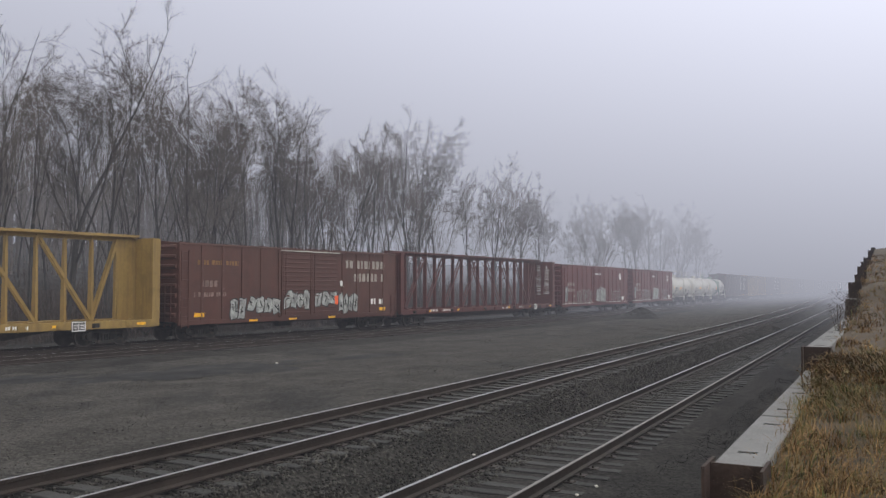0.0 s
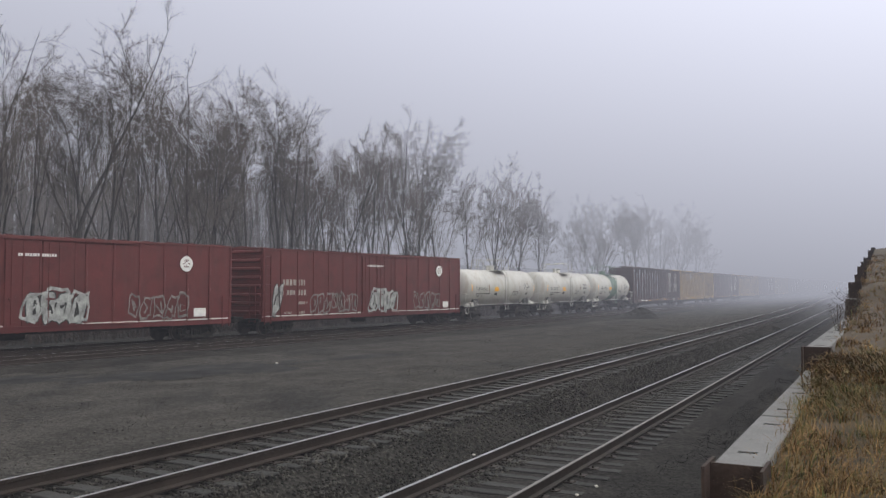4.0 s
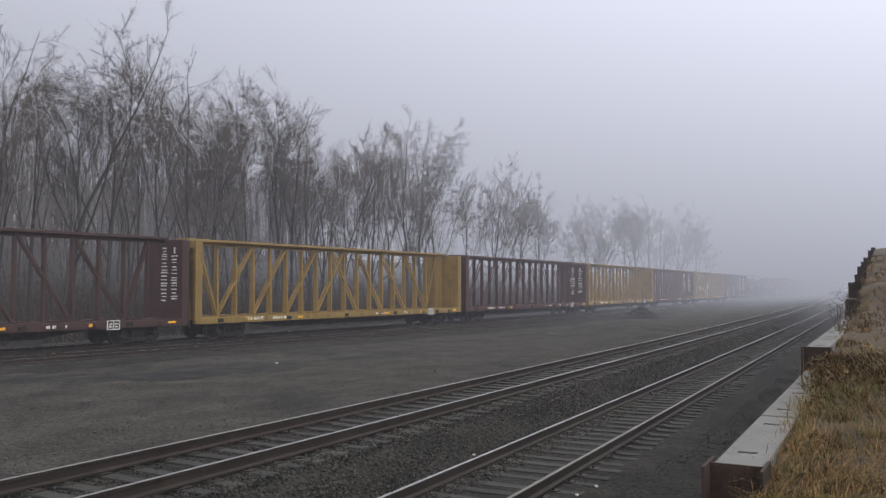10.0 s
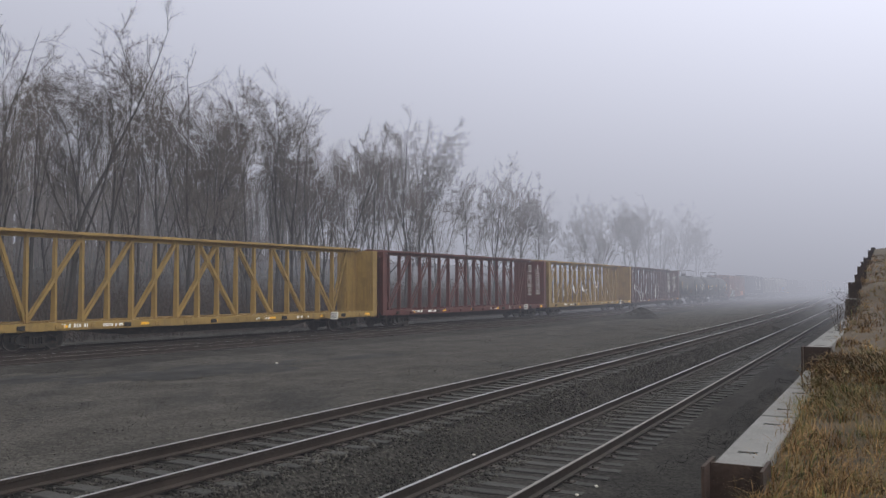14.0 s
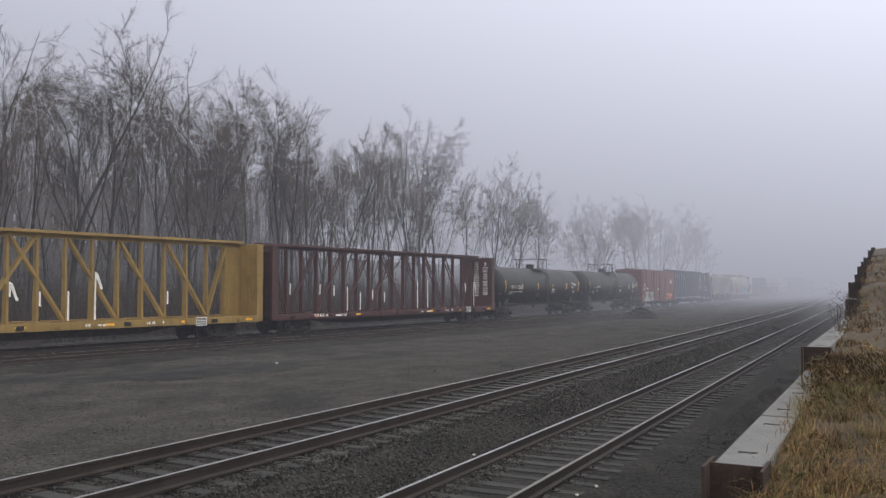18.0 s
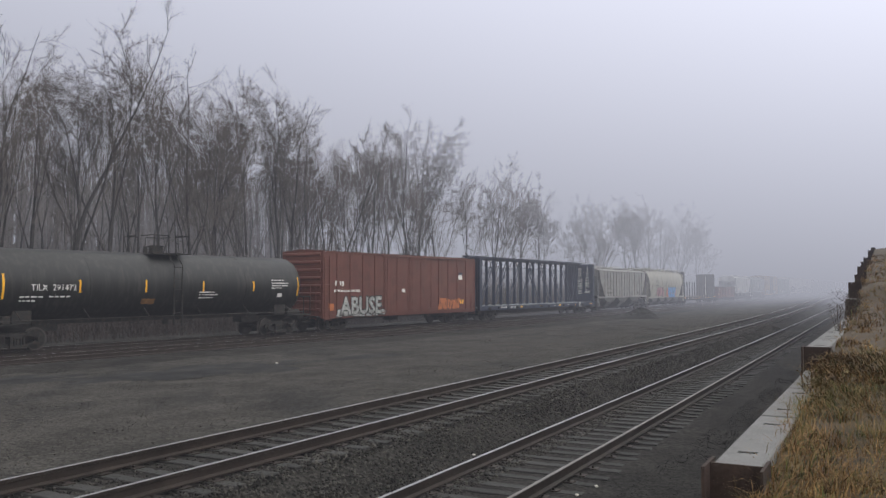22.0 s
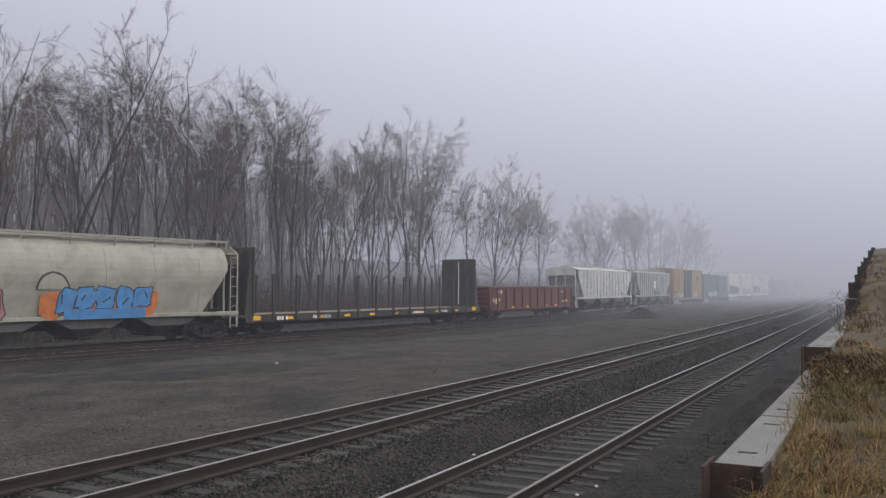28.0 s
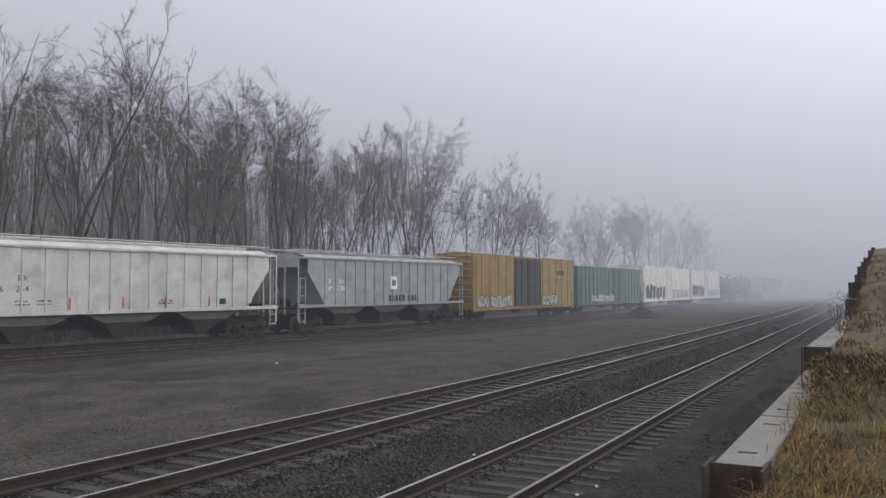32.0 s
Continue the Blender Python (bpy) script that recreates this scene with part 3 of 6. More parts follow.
# ---- stones and grass ----
def build_stones():
    """Loose ballast on the shoulder between the two near tracks, round the ties and along the siding, too many to count."""
    rng = np.random.default_rng(12)
    base = np.array([(1, 0, 0), (-1, 0, 0), (0, 1, 0), (0, -1, 0), (0, 0, 1), (0, 0, -1)], float)
    tri = np.array([(0, 2, 4), (2, 1, 4), (1, 3, 4), (3, 0, 4), (2, 0, 5), (1, 2, 5), (3, 1, 5), (0, 3, 5)])

    def scatter(name, label, n, d0, d1, s0, s1, lo, hi, power=1.4, mat=M_STONE, proud=0.35):
        s = s0 + (s1 - s0) * rng.random(n) ** power
        d = rng.uniform(d0, d1, n)
        h = np.interp(s, LINE_MAIN[0], LINE_MAIN[3])
        x = np.interp(s, LINE_MAIN[0], LINE_MAIN[1]) + np.cos(h) * d
        y = np.interp(s, LINE_MAIN[0], LINE_MAIN[2]) - np.sin(h) * d
        z = ground_height(x, y, d)
        size = rng.uniform(lo, hi, n) * rng.choice([1, 1, 1, 1.35], n)
        v = base[None] * rng.uniform(0.6, 1.25, (n, 6, 1)) + rng.normal(0, 0.16, (n, 6, 3))
        turn = rng.normal(0, 1, (n, 3, 3))
        qm = np.linalg.qr(turn)[0]
        v = np.einsum("nij,nkj->nki", qm, v) * size[:, None, None]
        v += np.stack([x, y, z + size * proud], -1)[:, None]
        f = (tri[None] + 6 * np.arange(n)[:, None, None]).reshape(-1, 3)
        me = bpy.data.meshes.new(name)
        me.vertices.add(n * 6)
        me.vertices.foreach_set("co", v.reshape(-1))
        me.loops.add(f.size)
        me.loops.foreach_set("vertex_index", f.reshape(-1).astype(np.int32))
        me.polygons.add(len(f))
        me.polygons.foreach_set("loop_start", np.arange(0, f.size, 3, dtype=np.int32))
        me.materials.append(mat)
        me.update(calc_edges=True)
        me.validate()
        tagged(new(name, me), label, "ballast", kind="stuff")

    scatter("ballast_stones", "coarse grey-brown crushed ballast stones between the tracks", 44000, 0.9, 3.0, 3, 60, 0.016, 0.032)
    scatter("ballast_stones", "crushed ballast stones between the main line rails", 9000, -1.5, 0.9, 3, 50, 0.014, 0.028)
    scatter("yard_stones", "loose grey and pale stones trodden into the yard", 30000, -17.0, -1.9, 2, 60, 0.006, 0.017, 1.2, M_LOTSTONE, 0.05)
    scatter("gravel", "fine dark gravel round the siding", 26000, 5.0, 9.0, 0, 30, 0.006, 0.016, 1.4, M_GRAVEL)


def build_grass():
    """Dry tufts of grass on the bank: straw, green and russet blades that arch over in combed clumps."""
    rng = np.random.default_rng(21)
    kinds = {0: ([], []), 1: ([], []), 2: ([], [])}
    tufts = 6600
    s = np.where(rng.random(tufts) < 0.62, -5.0 + 15 * rng.random(tufts) ** 0.7, 1.2 + 44 * rng.random(tufts) ** 1.8)
    d = 0.0 + 7.0 * rng.random(tufts) ** 1.5
    for i in range(tufts):
        x, y, h = on_line(LINE_WALL, float(s[i]), 0.28 + float(d[i]))
        z = float(bank_height(float(s[i]), float(d[i])))
        near = s[i] < 12
        # green grows low and near, russet seed grass up the slope
        wave = math.sin(0.9 * s[i] + 1.3 * d[i]) + math.sin(2.3 * d[i] - 0.7 * s[i] + 1.0)
        green = 0.52 + 0.12 * wave if s[i] < 8 else 0.2 + 0.06 * wave
        pick = rng.random()
        comb = 2.2 + 0.9 * wave + rng.normal(0, 0.7)
        tall = rng.uniform(0.7, 1.25) * (1.0 if near else 1.25)
        for _ in range(20 if near else 11):
            k = 1 if rng.random() < green * (1.25 if pick < 0.5 else 0.5) else (2 if rng.random() < (0.12 if near else 0.4) else 0)
            verts, faces = kinds[k]
            a = comb + rng.normal(0, 0.95)
            ln = rng.uniform(0.09, 0.26) * tall * (0.85 if k == 1 else 1.0)
            lean = rng.uniform(0.6, 1.45)
            w = rng.uniform(0.0012, 0.003) * (1 if s[i] < 8 else 1.9)
            bx, by = x + rng.normal(0, 0.05), y + rng.normal(0, 0.05)
            ux, uy = math.cos(a), math.sin(a)
            px, py = -uy * w, ux * w
            n0 = len(verts)
            for t, q in ((0.0, 1.0), (0.4, 0.95), (0.75, 0.65), (1.0, 0.08)):
                out, up = ln * lean * t * t * 0.85, ln * (t - 0.62 * lean * t * t)
                verts += [(bx + ux * out - px * q, by + uy * out - py * q, z - 0.02 + up), (bx + ux * out + px * q, by + uy * out + py * q, z - 0.02 + up)]
            faces += [(n0 + e, n0 + e + 1, n0 + e + 3, n0 + e + 2) for e in (0, 2, 4)]
    for k, mat, label in ((0, M_GRASS, "long dry straw-coloured grass on the bank"), (1, M_GREENGRASS, "green winter grass among the straw on the bank"), (2, M_RUSTGRASS, "russet seed grass on the bank")):
        tagged(new("grass", mesh_from("grass", *kinds[k], mat)), label, "grass", kind="stuff")
    # dead brown weed stalks
    for k, (ss, dd, hh) in enumerate(((14.0, -0.1, 0.95), (15.6, 0.05, 0.8), (17.2, -0.05, 0.9), (9.2, 1.4, 0.9), (11.5, 1.6, 0.75), (8.0, 1.2, 0.5), (13.0, 1.1, 0.6))):
        x, y, h = on_line(LINE_WALL, ss, 0.28 + dd)
        z = float(bank_height(ss, max(0, dd)))
        bm = bmesh.new()
        for j in range(9):
            a = rng.uniform(0, 6.28)
            q = Vector((math.cos(a) * rng.uniform(0.05, 0.3), math.sin(a) * rng.uniform(0.05, 0.3), 0.6 * hh * rng.uniform(0.5, 1.0)))
            rod(bm, (q.x * 0.2, q.y * 0.2, -0.05), q, 0.004, 4, 0.0015)
            for m in range(5):
                t = rng.uniform(0.4, 1.0)
                c = Vector((q.x * (0.2 + 0.8 * t), q.y * (0.2 + 0.8 * t), q.z * t))
                b = rng.uniform(0, 6.28)
                rod(bm, c, c + Vector((math.cos(b) * 0.12, math.sin(b) * 0.12, 0.1)), 0.003, 3, 0.001)
        ob = part("dead_weed", bm, M_BRUSH, None, at=pose(x, y, z))
        tagged(ob, "dead brown branching weed stalks on the bank", "weed", "weeds on the bank")


def build_brush():
    """Low tangled brown brush at the foot of the trees behind the freight line, and a dark heap of ballast in the yard."""
    rng = np.random.default_rng(33)
    verts, faces = [], []
    for i in range(32000):
        s, d = rng.uniform(2, 130), -6.5 - rng.random() ** 1.3 * 16
        x, y, h = on_line(LINE_FREIGHT, s, d)
        a, ln = rng.uniform(0, 6.28), rng.uniform(0.6, 1.5) + 2.4 * rng.random() ** 2
        lean = rng.uniform(0.1, 0.7)
        w = rng.uniform(0.008, 0.02)
        q = np.array([x + math.cos(a) * ln * lean, y + math.sin(a) * ln * lean, -0.5 + ln])
        b = a + 1.57
        px, py = math.cos(b) * w, math.sin(b) * w
        n0 = len(verts)
        lift = float(np.interp(d, [-30, -17, -12], [3.0, 0.4, -0.45])) + 0.4
        q[2] += lift
        verts += [(x - px, y - py, -0.55 + lift), (x + px, y + py, -0.55 + lift), (q[0] + px * 0.3, q[1] + py * 0.3, q[2]), (q[0] - px * 0.3, q[1] - py * 0.3, q[2])]
        faces.append((n0, n0 + 1, n0 + 2, n0 + 3))
        for _ in range(2):
            t = rng.uniform(0.3, 0.9)
            c = np.array([x, y, -0.55 + lift]) * (1 - t) + q * t
            e = c + np.array([rng.normal(0, 0.25), rng.normal(0, 0.25), rng.uniform(0.1, 0.4)])
            n0 = len(verts)
            verts += [tuple(c + (0, 0, -w)), tuple(c + (0, 0, w)), tuple(e)]
            faces.append((n0, n0 + 1, n0 + 2))
    tagged(new("brush", mesh_from("brush", verts, faces, M_BRUSH)), "tangled brown winter brush below the trees", "brush", kind="stuff")


def build_litter():
    """A few pale scraps and stones lying about the tracks."""
    for k, (x, y, z, r) in enumerate(((0.51, 14.2, -0.25, 0.035), (-5.95, 30.5, -0.2, 0.06), (2.29, 12.8, -0.44, 0.035), (1.9, 12.2, -0.42, 0.03), (-0.6, 10.4, -0.2, 0.025))):
        bm = bmesh.new()
        bmesh.ops.create_icosphere(bm, subdivisions=1, radius=r)
        rng = random.Random(k)
        for v in bm.verts:
            v.co = (v.co.x * rng.uniform(0.8, 1.3), v.co.y * rng.uniform(0.6, 1.2), v.co.z * rng.uniform(0.4, 0.7))
        tagged(part("pale_stone", bm, M_LITTER, None, at=pose(x, y, z + r * 0.4)), "small pale stone lying on the ballast", "stone", "pale stones by the tracks")


def build_heap():
    """A mound of dark spoil on the yard, with a low tail to one side."""
    bm = bmesh.new()
    rng = random.Random(3)
    n, rings = 36, 10
    grid = []
    for r in range(rings + 1):
        t = r / rings
        row = []
        for k in range(n):
            a = 6.2832 * k / n
            wob = 1 + 0.12 * math.sin(2 * a + 1) + 0.07 * math.sin(5 * a)
            x, y = math.cos(a) * 2.75 * t * wob, math.sin(a) * 1.7 * t * wob
            z = 0.85 * (1 - t ** 1.7) * (1 + 0.2 * math.sin(x * 1.7 + 0.6)) * rng.uniform(0.9, 1.1) - 0.12 * t
            row.append(bm.verts.new((x, y, z)))
        grid.append(row)
    for r in range(rings):
        for k in range(n):
            bm.faces.new((grid[r][k], grid[r + 1][k], grid[r + 1][(k + 1) % n], grid[r][(k + 1) % n]))
    ob = part("spoil_mound", bm, M_HEAP, None, at=pose(17.1, 74.5, -0.3, 0, 0, 6))
    tagged(ob, "low dark mound of spoil on the yard gravel", "mound")


def build_patch():
    """A worn sheet of old tarmac that shows dark through the yard gravel."""
    rng = random.Random(14)
    for x, y, long, wide in ((-7.9, 28.2, 4.6, 1.9), (-13.0, 25.5, 2.4, 0.9), (-3.2, 33.5, 3.0, 0.8)):
        way = radians(52)
        bm = bmesh.new()
        rings = []
        n = 40
        lobes = [(k, rng.uniform(0.04, 0.2), rng.uniform(0, 6.28)) for k in (2, 3, 5, 7, 11)]
        for t in (0.02, 0.35, 0.7, 1.0):
            row = []
            for k in range(n):
                a = 6.2832 * k / n
                r = t * (1 + sum(q * math.sin(w * a + ph) for w, q, ph in lobes))
                u, v = math.cos(a) * long * r, math.sin(a) * wide * r
                px, py = x + u * math.cos(way) - v * math.sin(way), y + u * math.sin(way) + v * math.cos(way)
                ax, ay = np.array([px]), np.array([py])
                z = float(ground_height(ax, ay, off_line(LINE_MAIN, ax, ay))[0])
                row.append(bm.verts.new((px, py, z + 0.03 - 0.028 * t)))
            rings.append(row)
        for i in range(3):
            for k in range(n):
                bm.faces.new((rings[i][k], rings[i + 1][k], rings[i + 1][(k + 1) % n], rings[i][(k + 1) % n]))
        bm.faces.new(rings[0])
        bmesh.ops.recalc_face_normals(bm, faces=bm.faces)
        tagged(part("tarmac_patch", bm, M_TARMAC, None), "dark worn patch of old tarmac in the gravel", "tarmac", kind="structure")


def build_backdrop():
    """Plain pale distance, far beyond all that can be seen through the fog."""
    verts, faces = [], []
    for k in range(41):
        a = radians(-50 + 100 * k / 40)
        for z in (-20.0, 420.0):
            verts.append((math.sin(a) * 620, math.cos(a) * 620, z))
    faces = [(2 * k, 2 * k + 1, 2 * k + 3, 2 * k + 2) for k in range(40)]
    tagged(new("backdrop", mesh_from("backdrop", verts, faces, M_FAR)), "pale grey foggy distance", "backdrop", kind="structure")


M_FAR = material("far_fog_grey", (0.5, 0.5, 0.52), 1.0, vary=0.02, scale=0.01, fine=0.05, bump=0)
M_LITTER = material("pale_stone", (0.5, 0.48, 0.42), 0.8, vary=0.15, scale=9, fine=60, bump=0.2)
M_TARMAC = material("old_tarmac", (0.021, 0.021, 0.0215), 0.95, vary=0.35, scale=0.9, fine=25, bump=0.5, spots=(0.04, 0.037, 0.033), spot_amount=0.8, spec=0.15)
M_HEAP = material("dark_spoil", (0.022, 0.021, 0.021), 0.95, vary=0.3, scale=2, fine=20, bump=0.6)
build_ground()
build_backdrop()
build_track(LINE_MAIN, Z_MAIN, "main line track with bright worn rails on weathered ties", -20, 260, -2, 75)
build_track(LINE_SIDING, Z_SIDING, "siding track with dull rails on weathered ties in gravel", -20, 200, 0, 60, bright=False)
build_track(LINE_FREIGHT, 0.0, "freight line track under the moving train", -100, 330, 0, 60, bright=False)
LINE_YARD = make_line(36.0, 30.45, [(-25, 0), (-20, 0.001529), (90, 0.001529), (100, -0.0002), (250, -0.0002), (300, 0)])
build_track(LINE_YARD, -0.02, "empty yard track beside the train", -100, 330, 0, 60, bright=False)
build_wall()
build_bank()
build_trees()
build_far_woods()
build_brush()
build_heap()
build_patch()
build_litter()


# ---- paints of the cars ----
def paint(name, base, dirt=(0.05, 0.04, 0.035), amount=0.45, rough=0.6, vary=0.12, spots=None):
    return material(name, base, rough, 0.0, vary, 0.9, 14, 0.08, spots=spots or tuple(c * 0.6 for c in base), spot_amount=0.5, streaks=dirt, streak_amount=amount)


P_YELLOW = paint("yellow_car_paint", (0.2551, 0.1625, 0.04253), (0.13, 0.075, 0.03), 0.5)
P_MAROON = paint("maroon_car_paint", (0.0578, 0.017, 0.01615), (0.05, 0.03, 0.025), 0.4)
P_RED = paint("faded_red_car_paint", (0.08175, 0.01838, 0.0153), (0.07, 0.035, 0.025), 0.4)
P_DARKRED = paint("dark_brown_car_paint", (0.0476, 0.0177, 0.0163), (0.03, 0.022, 0.02), 0.4)
P_BROWN = paint("oxide_brown_boxcar_paint", (0.07848, 0.02549, 0.01663), (0.075, 0.036, 0.026), 0.5)
P_BOXRED = paint("bright_red_boxcar_paint", (0.1008, 0.0144, 0.01368), (0.09, 0.03, 0.025), 0.3)
P_ORANGE = paint("weathered_orange_red_boxcar_paint", (0.116, 0.0336, 0.0224), (0.12, 0.05, 0.03), 0.5)
P_BLUE = paint("dark_blue_car_paint", (0.0153, 0.02295, 0.0493), (0.045, 0.04, 0.04), 0.4)
P_WHITE = paint("white_tank_paint", (0.5105, 0.5014, 0.4695), (0.33, 0.27, 0.19), 0.5, 0.45, 0.06, spots=(0.45, 0.425, 0.37))
P_GREENBAND = paint("pale_green_band_paint", (0.156, 0.224, 0.177), (0.16, 0.2, 0.16), 0.3)
P_BLACK = paint("black_tank_paint", (0.00675, 0.00702, 0.00702), (0.05, 0.045, 0.04), 0.4, 0.55)
P_GREY = paint("light_grey_hopper_paint", (0.4513, 0.4563, 0.4563), (0.3, 0.28, 0.26), 0.16)
P_GREY2 = paint("cool_grey_hopper_paint", (0.2624, 0.2829, 0.2911), (0.2, 0.19, 0.18), 0.2)
P_CREAM = paint("cream_hopper_paint", (0.2788, 0.2706, 0.2337), (0.27, 0.23, 0.17), 0.35)
P_OLDGREY = paint("rusty_grey_hopper_paint", (0.2262, 0.2223, 0.2145), (0.18, 0.14, 0.11), 0.5)
P_GREEN = paint("green_boxcar_paint", (0.05, 0.115, 0.082), (0.04, 0.08, 0.06), 0.35)
P_GONDOLA = paint("red_oxide_gondola_paint", (0.0986, 0.02601, 0.01963), (0.08, 0.035, 0.028), 0.5)
P_FLAT = paint("dark_grey_flatcar_paint", (0.0288, 0.02688, 0.0256), (0.07, 0.045, 0.032), 0.5)
# dark streaked grey; on the hopper bays its darkness is painted under-body shade
P_SHADE_GRIME = paint("shaded_grimy_grey", (0.09, 0.0882, 0.084), (0.06, 0.055, 0.05), 0.5)
P_DECK = material("deck_boards", (0.16, 0.13, 0.10), 0.9, vary=0.3, scale=3, fine=30, bump=0.4)
P_MARK_W = material("white_stencil", (0.72, 0.71, 0.68), 0.7, vary=0.12, scale=4, fine=30, bump=0)
P_FADED = material("faded_white_stencil", (0.3, 0.265, 0.235), 0.8, vary=0.25, scale=3, fine=20, bump=0)
P_FAINT = material("nearly_worn_off_stencil", (0.2, 0.135, 0.115), 0.8, vary=0.3, scale=3, fine=20, bump=0)
P_FADEDY = material("worn_yellow_stencil", (0.19, 0.095, 0.03), 0.8, vary=0.3, scale=3, fine=20, bump=0)
P_MARK_K = material("black_stencil", (0.025, 0.025, 0.025), 0.7, vary=0.1, scale=4, fine=30, bump=0)
P_MARK_Y = material("yellow_reflector", (0.85, 0.43, 0.02), 0.4, vary=0.12, scale=4, fine=30, bump=0)
P_TAPE = material("dirty_reflector_tape", (0.16, 0.1, 0.04), 0.6, vary=0.2, scale=4, fine=30, bump=0)
P_ORANGE_SIGN = material("orange_placard", (0.9, 0.13, 0.03), 0.5, vary=0.08, scale=4, fine=30, bump=0)
P_SPRAY_B = material("blue_spray_paint", (0.05, 0.18, 0.40), 0.5, vary=0.2, scale=3, fine=20, bump=0)
P_SPRAY_O = material("orange_spray_paint", (0.42, 0.12, 0.03), 0.5, vary=0.2, scale=3, fine=20, bump=0)
P_SPRAY_P = material("pink_spray_paint", (0.26, 0.12, 0.13), 0.5, vary=0.3, scale=3, fine=20, bump=0)
P_SPRAY_S = material("silver_spray_paint", (0.3, 0.305, 0.295), 0.55, vary=0.5, scale=3, fine=20, bump=0)
P_SPRAY_G = material("thin_grey_spray_paint", (0.17, 0.15, 0.14), 0.6, vary=0.4, scale=2, fine=12, bump=0)
P_DIRTYWHITE = paint("dirty_white_boxcar_paint", (0.594, 0.585, 0.54), (0.2, 0.17, 0.13), 0.45)


# ---- writing and paint marks on the near side ----
LETTERS = {}


def letters(text, swell=0.0):
    """The mesh of a line of writing, one unit high, lying in x, y."""
    if (text, swell) not in LETTERS:
        cu = bpy.data.curves.new("letters", "FONT")
        cu.body, cu.extrude, cu.resolution_u, cu.offset = text, 0.0, 2, swell
        ob = new("letters_source", cu)
        bpy.context.view_layer.update()
        me = bpy.data.meshes.new_from_object(ob.evaluated_get(bpy.context.evaluated_depsgraph_get()))
        bpy.data.objects.remove(ob)
        bpy.data.curves.remove(cu)
        LETTERS[(text, swell)] = me
    return LETTERS[(text, swell)]


def write(car, text, y, z, height, mat, x=1.5, name="lettering", wide=1.0, tilt=0.0, swell=0.0):
    """Writing on the near side, starting at y and z along the car."""
    me = letters(text, swell).copy()
    me.materials.clear()
    me.materials.append(mat)
    m = Matrix.Translation((x, y, z)) @ Euler((0, tilt, 0)).to_matrix().to_4x4() @ Matrix(((0, 0, 1, 0), (1, 0, 0, 0), (0, 1, 0, 0), (0, 0, 0, 1)))
    me.transform(m @ Matrix.Diagonal((height * 1.35 * wide, height * 1.35, 1, 1)))
    return hang(name, me, car)


def mark(car, name, y0, y1, z0, z1, mat, x=1.5, label=""):
    """A thin plate or painted panel on the near side."""
    bm = bmesh.new()
    box(bm, x, x + 0.006, y0, y1, z0, z1)
    return part(name, bm, mat, car, label)


def bars(car, rows, mat, x=1.5, name="stencil_bars", seed=1):
    """Writing too small or too private to spell: rows (y0, y1, z, height) of plain bars, joined as one stencil."""
    rng = random.Random(seed)
    for y0, y1, z, hh in rows:
        bm = bmesh.new()
        y = y0
        while y < y1:
            w = min(hh * rng.uniform(0.4, 0.75), y1 - y)
            box(bm, x, x + 0.004, y, y + w, z, z + hh)
            y += w + hh * rng.choice((0.25, 0.25, 0.3, 0.9))
        part(name, bm, mat, car)


def spray(car, y0, y1, z0, z1, mat, seed, x=1.5, blobs=6, name="graffiti", edge=None, strokes=3, hollow=False):
    """Sprayed letter-like shapes with a dark edge, along a stretch of the side."""
    w = (y1 - y0) / blobs
    n = 14
    for i in range(blobs):
        rng = random.Random(seed * 31 + i)
        cy, cz = y0 + w * (i + 0.5), (z0 + z1) / 2 + rng.uniform(-0.06, 0.06) * (z1 - z0)
        hw, hh, slant = w * rng.uniform(0.46, 0.56), (z1 - z0) / 2 * rng.uniform(0.8, 1.0), rng.uniform(-0.1, 0.35)
        reach = [rng.uniform(0.72, 1.12) for _ in range(n)]
        for layer, m, grow in ((0, edge or P_MARK_K, 0.05), (1, mat, 0.0)):
            if hollow and layer == 0:
                continue
            bm = bmesh.new()
            ring = []
            for j in range(n):
                t = 6.2832 * j / n
                cz0 = math.copysign(abs(math.sin(t)) ** 0.45, math.sin(t)) * (hh * reach[j] + grow)
                yy = max(y0 - 0.15, min(y1 + 0.15, cy + slant * cz0 + math.copysign(abs(math.cos(t)) ** 0.5, math.cos(t)) * (hw * reach[j] + grow)))
                ring.append(bm.verts.new((x + 0.004 + 0.004 * layer + 0.0004 * i, yy, max(z0 - 0.1, min(z1 + 0.12, cz + cz0)))))
            if hollow:
                mid = sum((v.co for v in ring), Vector()) / n
                inner = [bm.verts.new(mid + (v.co - mid) * 0.8) for v in ring]
                for j in range(n):
                    bm.faces.new((ring[j], ring[(j + 1) % n], inner[(j + 1) % n], inner[j]))
            else:
                bm.faces.new(ring)
            blob = part(name, bm, m, car)
        # strokes of the letter over its fill
        if strokes:
            bm = bmesh.new()
            pts = [Vector((x + 0.014, cy + rng.uniform(-0.55, 0.55) * hw, cz + rng.uniform(-0.6, 0.6) * hh)) for _ in range(strokes + 1)]
            for p, q in zip(pts, pts[1:]):
                if (p - q).length > 0.08:
                    bar(bm, p, q, 0.004, 0.065)
            if len(bm.verts):
                part("graffiti_stroke", bm, mat if hollow else edge or P_MARK_K, blob)
            else:
                bm.free()


